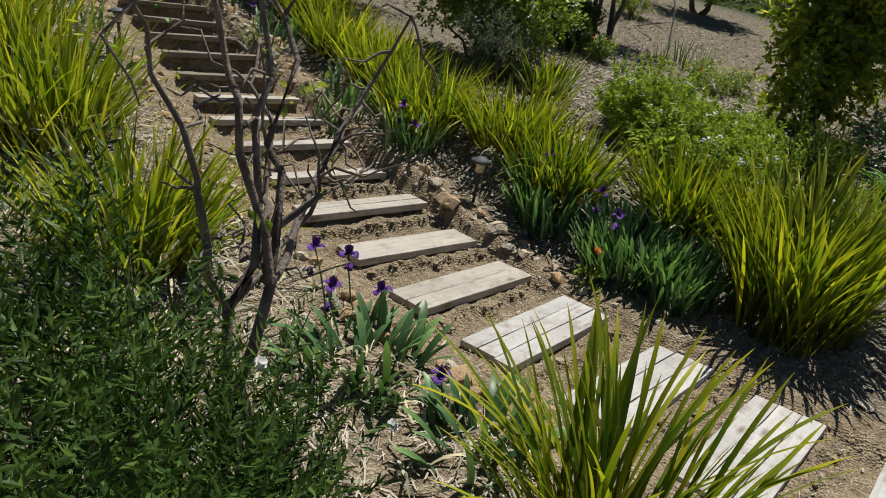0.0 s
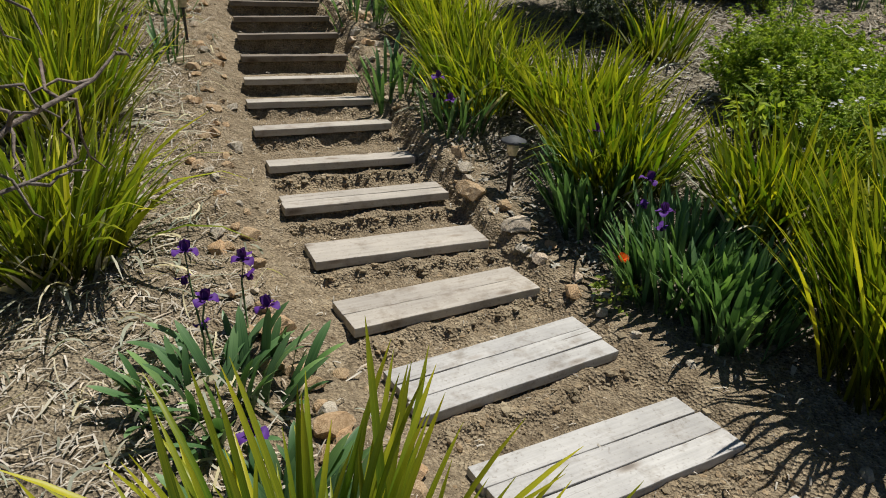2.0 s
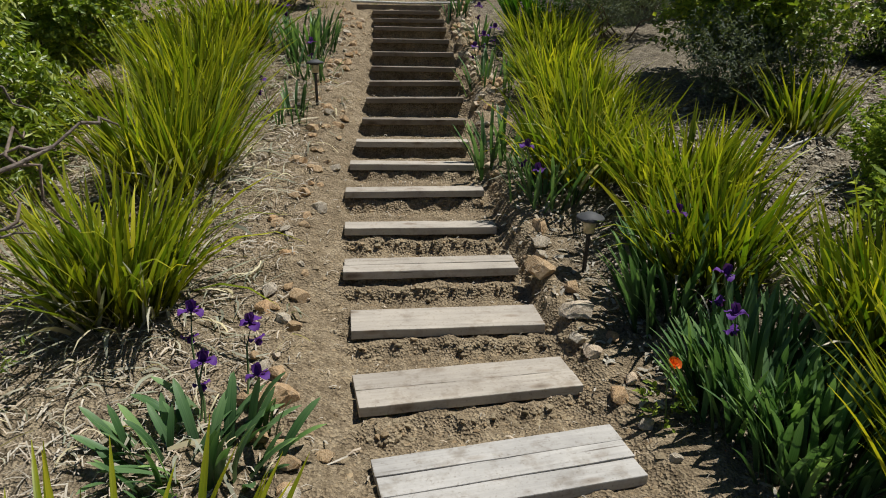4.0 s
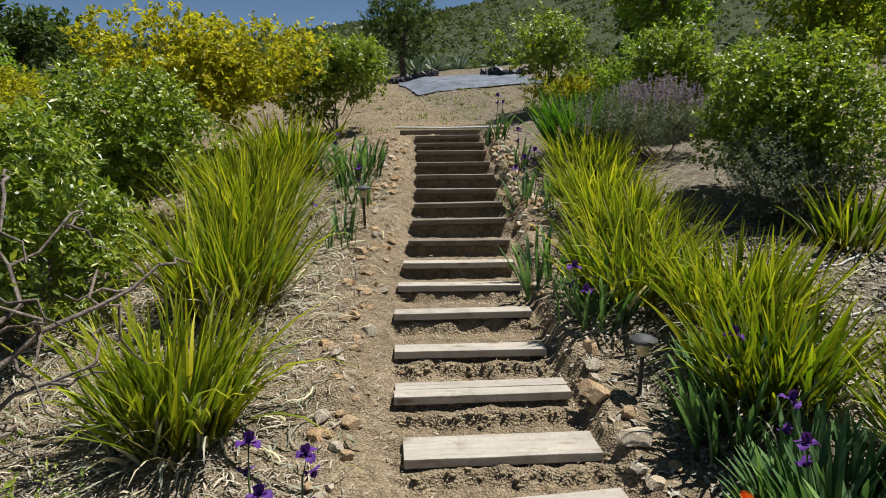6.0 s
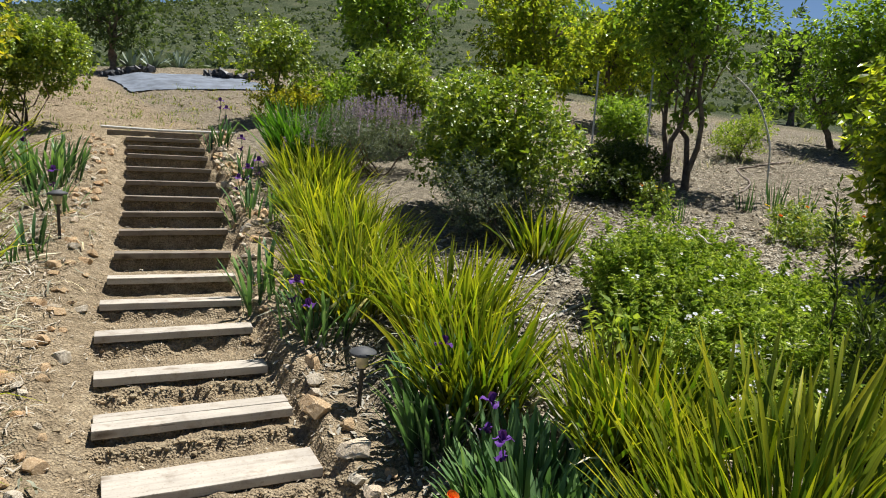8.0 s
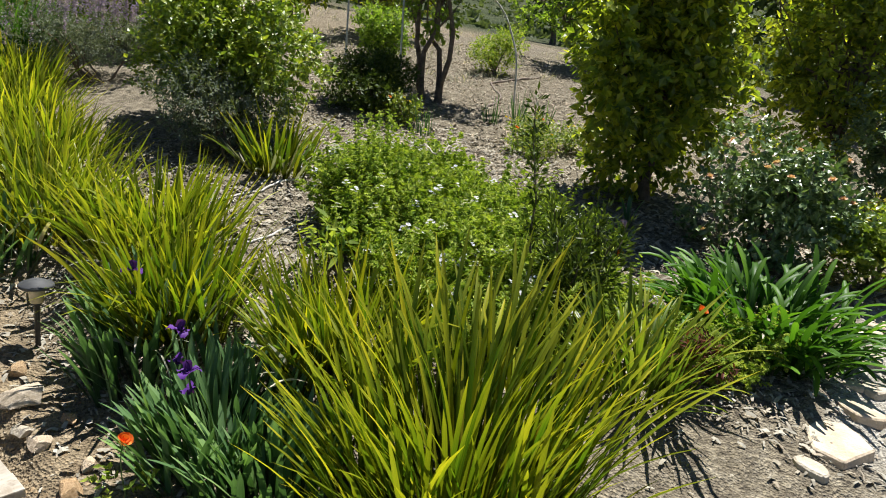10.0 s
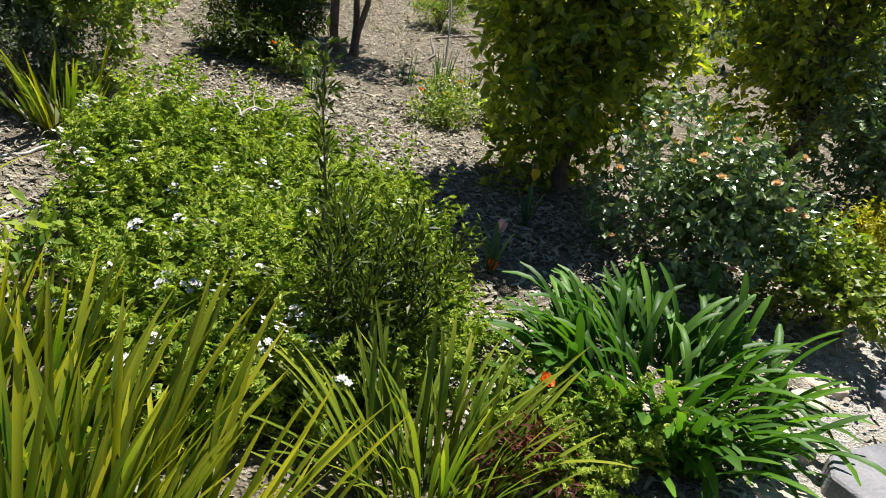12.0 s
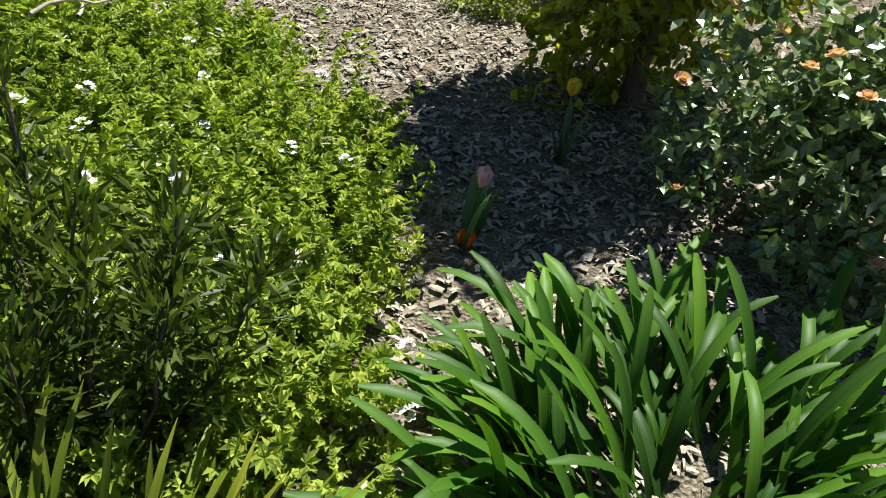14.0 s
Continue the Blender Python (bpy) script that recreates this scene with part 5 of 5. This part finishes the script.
def stake(pts, label):
    P = np.array(pts, float)
    t = np.linspace(0, len(P) - 1, 24)
    q = np.stack([np.interp(t, range(len(P)), P[:, i]) for i in range(3)], 1)
    for _ in range(3):
        q[1:-1] = (q[:-2] + q[1:-1] + q[2:]) / 3
    v, f = tube(q, 0.011, 7)
    tagged(new("plant_stake", mesh("plant_stake", v, f, PIPE, True)), label, "stake", "pale pipe stakes")


g1, g2, g3 = G(8.1, 4.35), G(9.1, 3.52), G(9.9, 5.0)
stake([(8.0, 4.35, g1 - 0.1), (8.05, 4.4, g1 + 1.0), (8.4, 4.7, g1 + 1.9), (8.7, 5.0, g1 + 2.3)], "pale curved pipe stake beside a young tree")
stake([(9.1, 3.52, g2 - 0.1), (9.2, 3.6, g2 + 0.6), (9.15, 3.8, g2 + 1.1), (8.8, 4.2, g2 + 1.55)], "pale curved pipe stake on the mulch slope")
stake([(7.7, 4.9, G(7.7, 4.9) - 0.1), (7.72, 4.9, G(7.7, 4.9) + 1.2)], "pale straight stake beside a young tree")

for k, (x, y) in enumerate(((8.24, 2.94), (8.15, 3.2), (8.5, 2.8), (7.0, 3.15), (8.6, 3.15))):
    strap_clump(x, y, "few upright grey-green bulb leaves on mulch", 16, 0.18, 0.34, 0.014, IRIS_LEAF, 0.3, 0.15, 120 + k, 0.0, "bulb_leaves", 0.0)
for k, (x, y) in enumerate(((7.5, 2.25), (7.75, 2.55), (7.1, 3.5), (8.0, 2.2))):
    ob = shrub("marigold_plant", x, y, "low plant with orange and yellow flowers", (0.22, 0.22, 0.12), 160, 0.035, 0.02, ROSEGREEN, 130 + k, 3, 0.12)
    rng = np.random.default_rng(k)
    for j in range(4):
        place("flower", POPPY_FLOWER if j == 1 else YELLOW_FLOWER, ob, pose(*rng.uniform(-0.2, 0.2, 2), 0.22 + rng.uniform(0, 0.05), 20, 20, 0) @ Matrix.Diagonal((0.7, 0.7, 0.7, 1)))
shrub("pale_seedling", 4.308, 1.50, "young plant with pale broad leaves", (0.12, 0.12, 0.10), 26, 0.08, 0.03, GERANIUM, 140, 3, 0.2, 4)


def tarp():
    xs, ys = np.linspace(4.8, 7.7, 50), np.linspace(14.6, 17.6, 40)
    X, Y = np.meshgrid(xs, ys)
    x = X.ravel() + 0.15 * fractal(Y.ravel() * 1.3, X.ravel())
    y = Y.ravel() - 0.18 * (X.ravel() - 4.3) + 0.25 * fractal(X.ravel() * 0.9, Y.ravel())
    z = ground(x, y) + 0.02 + 0.035 * np.abs(fractal(x * 2.5, y * 2.5, 3))
    i = np.arange(len(x)).reshape(40, 50)
    f = np.stack([i[:-1, :-1], i[:-1, 1:], i[1:, 1:], i[1:, :-1]], -1).reshape(-1, 4)
    tagged(new("weed_fabric", mesh("weed_fabric", np.stack([x, y, z], 1), f, TARP, True)), "wrinkled grey weed fabric spread on the upper slope", "tarp")


tarp()


def sheet_roll(pts, seed):
    """A crumpled black edge of the fabric, bunched into a loose roll."""
    rng = np.random.default_rng(seed)
    P = np.array(pts, float)
    t = np.linspace(0, len(P) - 1, 26)
    x, y = (np.interp(t, range(len(P)), P[:, i]) for i in (0, 1))
    v, f = tube(np.stack([x, y, ground(x, y) + 0.07 + rng.normal(0, 0.03, 26)], 1), rng.uniform(0.05, 0.13, 26), 9)
    v = v + rng.normal(0, 0.018, v.shape)
    tagged(new("rolled_fabric", mesh("rolled_fabric", v, f, BLACK)), "crumpled black edge of rolled weed fabric on the upper slope", "fabric")


sheet_roll([(4.7, 17.6), (5.3, 17.5), (5.9, 17.7)], 301)
sheet_roll([(6.9, 16.9), (7.4, 16.5), (8.1, 16.4)], 302)


def twig(x, y, z, length, turn, seed):
    rng = np.random.default_rng(seed)
    d = np.array((math.cos(turn), math.sin(turn), 0.12))
    q = crooked(rng, (0, 0, 0), d * length, 7, 0.05)
    pieces = [tube(q, np.linspace(0.006, 0.002, 7), 5)]
    for k in (2, 3, 5):
        pieces.append(tube(crooked(rng, q[k], q[k] + unit(d + rng.normal(0, 0.6, 3)) * length * 0.35, 4, 0.06), np.linspace(0.003, 0.001, 4), 5))
    v, f = merged(pieces)
    ob = new("dry_twig", mesh("dry_twig", v, f, STRAW, True))
    ob.matrix_basis = pose(x, y, z)
    tagged(ob, "pale dry forked twig caught in a geranium bush", "twig")


twig(5.05, 1.45, 1.40, 0.36, 0.4, 310)
twig(5.2, 1.62, 1.36, 0.28, 1.3, 311)
for k in range(9):
    a, r = radians(22.6 + 0.35 * k), 172 + 3 * (k % 3)
    x, y = 1.6 + r * math.sin(a), -0.7 + r * math.cos(a)
    ob = new("boulder", rock_mesh("boulder", (1.5 + 0.5 * (k % 3), 1.6, 1.3), PALE, 400 + k))
    ob.matrix_basis = pose(x, y, G(x, y) + 0.5, 0, 0, 40 * k)
    tagged(ob, "pale granite boulder on a scrub hillside", "boulder", "hillside boulders")
AGAVE = blade_material("agave_leaf", (0.16, 0.20, 0.17), (0.22, 0.27, 0.23), (0.26, 0.30, 0.25), 0.1, 0.5)
AGAVE_SHAPES = strap_shapes("agave", AGAVE, 0.6, 0.10, 4, 0.3)
for k, (x, y) in enumerate(((6.3, 19.5), (7.1, 19.9), (5.9, 20.2))):
    fan_plant("agave", x, y, "grey-green agave rosette on the upper slope", AGAVE_SHAPES, 26, 0.1, np.random.default_rng(150 + k), (8, 75), (0.8, 1.1), "agaves")


# ---- loose litter, clods and far scrub ----
def scatter_chips(name, n, box, mat, size, label, seed, wide=0.25, keep=None, lift=0.006):
    rng = np.random.default_rng(seed)
    x, y = rng.uniform(box[0], box[1], n), rng.uniform(box[2], box[3], n)
    if keep is not None:
        k = keep(x, y, rng)
        x, y = x[k], y[k]
    n = len(x)
    z = ground(x, y) + lift + rng.uniform(0, 0.008, n)
    a = rng.uniform(0, 2 * np.pi, n)
    L = size * rng.uniform(0.4, 1.6, n)
    d = np.stack([np.cos(a), np.sin(a), rng.normal(0, 0.22, n)], 1)
    s = np.stack([-np.sin(a), np.cos(a), rng.normal(0, 0.3, n)], 1) * (L * wide * rng.uniform(0.4, 1.3, n))[:, None]
    c = np.stack([x, y, z], 1)
    h = np.array([0, 0, 0.003])
    bow = np.array([0, 0, 1.0]) * (L * rng.uniform(-0.05, 0.15, n))[:, None]
    A, B = c - d * L[:, None] / 2, c + d * L[:, None] / 2
    v = np.stack([A + s / 2, A - s / 2, c + bow + s / 2 + h, c + bow - s / 2 + h, B + s / 3, B - s / 3], 1).reshape(-1, 3)
    k = (np.arange(n) * 6)[:, None]
    f = np.concatenate([k + [0, 1, 3, 2], k + [2, 3, 5, 4]])
    tagged(new(name, mesh(name, v, f, mat)), label, "litter", kind="stuff")


def off_path(x, y, rng):
    dl, dr = left_edge(y) - x, x - left_edge(y) - LENGTH
    return (np.maximum(dl, dr) + rng.normal(0, 0.12, len(x))) > 0.28


def left_only(x, y, rng):
    return (left_edge(y) - x + rng.normal(0, 0.15, len(x))) > 0.38


def right_only(x, y, rng):
    bare = (x > 4.9) & (y < -0.54 + rng.normal(0, 0.06, len(x))) & (rng.uniform(0, 1, len(x)) < 0.85)
    bed = (x < 4.75) & (y < 1.25) & (rng.uniform(0, 1, len(x)) < 0.9)
    return ((x - left_edge(y) - LENGTH + rng.normal(0, 0.15, len(x))) > 0.22) & ~bare & ~bed


scatter_chips("mulch", 26000, (3.0, 7.5, -1.6, 4.0), CHIP, 0.032, "grey wood chip mulch over the bank", 200, 0.35, right_only)
scatter_chips("mulch", 26000, (6.2, 13.5, -1.0, 8.5), LITTER, 0.036, "tan bark and leaf litter over the upper bank", 201, 0.35)
scatter_chips("straw", 15000, (-0.6, 2.2, -0.8, 4.2), STRAW, 0.05, "dry straw and leaf litter on the verge", 202, 0.09, left_only, 0.008)


def fallen_blades(box, n, seed, size):
    """Long dead strap leaves, curled and bleached, lying on the verge."""
    rng = np.random.default_rng(seed)
    x, y = rng.uniform(box[0], box[1], n), rng.uniform(box[2], box[3], n)
    k = left_only(x, y, rng)
    x, y = x[k], y[k]
    n, rows = len(x), 7
    s = np.linspace(0, 1, rows)
    a = rng.uniform(0, 2 * np.pi, n)[:, None] + rng.normal(0, 1.1, n)[:, None] * s[None]
    L = size * rng.uniform(0.4, 1.5, n)
    px = x[:, None] + np.cumsum(np.cos(a), 1) * L[:, None] / rows
    py = y[:, None] + np.cumsum(np.sin(a), 1) * L[:, None] / rows
    pz = ground(px.ravel(), py.ravel()).reshape(n, rows) + 0.008 + rng.uniform(0, 0.02, n)[:, None] + np.abs(rng.normal(0, 0.02, n))[:, None] * np.sin(np.pi * s)[None]
    w = 0.0045 * rng.uniform(0.5, 1.4, n)[:, None] * np.interp(s, [0, 0.2, 0.8, 1], [0.6, 1, 0.8, 0.2])[None]
    q = np.stack([-np.sin(a), np.cos(a), np.broadcast_to(rng.normal(0, 0.5, n)[:, None], a.shape)], -1) * w[..., None]
    P = np.stack([px, py, pz], -1)
    v = np.stack([P + q, P - q], 2).reshape(-1, 3)
    uv = np.stack([np.tile([0.0, 1.0], n * rows), np.repeat(np.tile(s, n), 2)], 1)
    i = (np.arange(n) * rows * 2)[:, None, None] + (np.arange(rows - 1) * 2)[None, :, None]
    tagged(new("dead_leaves", mesh("dead_leaves", v, (i + np.array([0, 1, 3, 2])).reshape(-1, 4), DRY_BLADE, True, uv)), "bleached dead strap leaves curled on the verge", "litter", kind="stuff")


fallen_blades((-0.4, 1.9, -0.7, 3.4), 1300, 240, 0.17)
fallen_blades((0.6, 2.6, 3.4, 7.0), 900, 241, 0.2)
scatter_chips("straw", 6000, (0.3, 3.0, 3.5, 8.0), STRAW, 0.07, "dry straw and leaf litter on the upper verge", 203, 0.09, left_only, 0.008)
scatter_chips("leaf_litter", 1500, (1.7, 3.3, -1.0, 6.0), STRAW, 0.02, "small dry chips on the earth steps", 204, 0.2)


def lumps(name, x, y, s, seed, label, cuts, lift=0.0):
    """Many small uneven lumps of earth lying at the given places."""
    rng = np.random.default_rng(seed)
    bm = bmesh.new()
    if cuts:
        bmesh.ops.create_icosphere(bm, subdivisions=cuts, radius=1)
    else:
        bmesh.ops.create_cone(bm, cap_ends=True, cap_tris=True, segments=4, radius1=1, radius2=0.5, depth=1.2)
        bmesh.ops.triangulate(bm, faces=bm.faces)
    bv = np.array([v.co[:] for v in bm.verts])
    bf = np.array([[v.index for v in f.verts] for f in bm.faces])
    bm.free()
    z = ground(x, y) + lift * s
    n = len(x)
    jig = 1 + rng.normal(0, 0.25, (n, len(bv), 1))
    a = rng.uniform(0, 6.28, n)
    r = bv[None] * jig * s[:, None, None] * np.array([1.25, 1.0, 0.8])
    c, k = np.cos(a)[:, None], np.sin(a)[:, None]
    r = np.stack([r[..., 0] * c - r[..., 1] * k, r[..., 0] * k + r[..., 1] * c, r[..., 2]], -1)
    v = r + np.stack([x, y, z], 1)[:, None]
    f = bf[None] + (np.arange(n) * len(bv))[:, None, None]
    tagged(new(name, mesh(name, v.reshape(-1, 3), f.reshape(-1, 3), CLOD)), label, "earth", kind="stuff")


def clods():
    rng = np.random.default_rng(210)
    xs, ys, ss = [], [], []
    for k, (sx, sy, sz, turn, deep, boards) in enumerate(STEPS):
        n = 400 if k < 9 else 140
        u = rng.uniform(-0.04, LENGTH + 0.04, n)
        v = np.where(rng.uniform(0, 1, n) < 0.7, rng.normal(-0.085, 0.03, n), rng.uniform(-0.2, 0.03, n))
        xs.append(sx + u)
        ys.append(sy + math.tan(radians(turn)) * u + v)
        ss.append(0.004 + 0.012 * rng.uniform(0, 1, n) ** 2.2)
    n = 2200
    y = rng.uniform(-0.9, 8.2, n)
    side = rng.uniform(0, 1, n) < 0.5
    xs.append(left_edge(y) + np.where(side, rng.normal(-0.10, 0.10, n), LENGTH + rng.normal(0.08, 0.08, n)))
    ys.append(y)
    ss.append(rng.uniform(0.004, 0.018, n) * rng.uniform(0.5, 1.3, n))
    x, y, s = np.concatenate(xs), np.concatenate(ys), np.concatenate(ss)
    lumps("earth_clods", x, y, s, 211, "crumbling tan earth clods along the steps", 1, -0.5)
    n = 9500
    y = -1.0 + 9.2 * rng.uniform(0, 1, n) ** 1.9
    x = left_edge(y) + rng.uniform(-0.6, 1.15, n)
    m = 1800
    lumps("earth_clods", rng.uniform(2.3, 7.5, m), rng.uniform(8.3, 14.5, m), 0.006 + 0.03 * rng.uniform(0, 1, m) ** 3, 213, "tan earth clods over the terrace", 1, -0.3)
    lumps("grit", x, y, 0.0018 + 0.006 * rng.uniform(0, 1, n) ** 3, 212, "tan grit and small pebbles on the earth steps", 0)


clods()


def far_scrub():
    rng = np.random.default_rng(220)
    n = 17000
    a = rng.uniform(-0.75, 1.75, n)
    r = 26 + 200 * rng.uniform(0, 1, n) ** 0.8
    x, y = 3 + r * np.sin(a), r * np.cos(a)
    k = fractal(x * 0.05, y * 0.05, 3) + rng.normal(0, 0.15, n) > -0.3
    x, y, r = x[k], y[k], r[k]
    n = len(x)
    z = ground(x, y)
    s = rng.uniform(0.35, 1.1, n) * (0.5 + r / 260)
    per = 6
    d = unit(rng.normal(0, 1, (n, per, 3)))
    d[..., 2] = np.abs(d[..., 2])
    c = np.stack([x, y, z], 1)[:, None] + d * (s[:, None, None] * rng.uniform(0.5, 1.0, (n, per, 1))) * np.array([1.2, 1.2, 0.8])
    L = np.repeat(s, per) * 0.85
    v, f = leaves(c.reshape(-1, 3), unit(rng.normal(0, 1, (n * per, 3))), (d + rng.normal(0, 0.3, d.shape)).reshape(-1, 3), L, L * 0.8)
    tagged(new("hillside_scrub", mesh("hillside_scrub", v, f, SCRUB)), "grey-green chaparral scrub covering the far hills", "scrub", kind="stuff")


far_scrub()


def weeds():
    """Thin green weeds and dry grass over the terrace at the top of the steps."""
    rng = np.random.default_rng(230)
    vs, fs, uvs, n = [], [], [], 0
    for k in range(320):
        v, f, uv = strap(12, 0.2, 0.11, 0.008, 0.9, 0.6, 6, rng, 0.2)
        x, y = rng.uniform(1.5, 9.5), rng.uniform(8.7, 15)
        v = v + np.array([x, y, G(x, y)])
        vs.append(v)
        fs.append(f + n)
        uvs.append(uv)
        n += len(v)
    dry = len(vs)
    for k in range(300):
        v, f, uv = strap(9, 0.25, 0.16, 0.008, 0.9, 0.7, 6, rng, 0.3)
        x, y = rng.uniform(6.5, 17), rng.uniform(4.5, 13)
        v = v + np.array([x, y, G(x, y)])
        vs.append(v)
        fs.append(f + n)
        uvs.append(uv)
        n += len(v)
    m = sum(len(v) for v in vs[:dry])
    tagged(new("dry_grass", mesh("dry_grass", np.concatenate(vs[dry:]), np.concatenate(fs[dry:]) - m, DRY_BLADE, True, np.concatenate(uvs[dry:]))), "sparse dry grass tufts on the mulch slope", "grass", kind="stuff")
    vs, fs, uvs = vs[:dry], fs[:dry], uvs[:dry]
    tagged(new("weeds", mesh("weeds", np.concatenate(vs), np.concatenate(fs), GRASS_OLIVE, True, np.concatenate(uvs))), "thin green weeds on tan earth", "weeds", kind="stuff")


weeds()

rng = random.Random(9)
for k, (x, y, h, w) in enumerate(((27, 13.0, 4, 1.2), (19, 2.2, 6.5, 2.2), (24, 18, 4, 2.2), (15.5, -0.8, 6.5, 2.2), (12.5, -2.2, 4.6, 1.6), (30, 26, 4, 3.0), (16, 24, 3.2, 2.2), (-5, 21, 2.2, 2.0), (-10, 17, 2.2, 2.2))):
    tree("dark_tree", x, y, "dark dense tree at the edge of the garden", h, (w, w), 0.2, 1700, 0.22, 0.12, OAKLEAF, 160 + k, 1, 0.12, 18, 0.40, 8, 0.35)
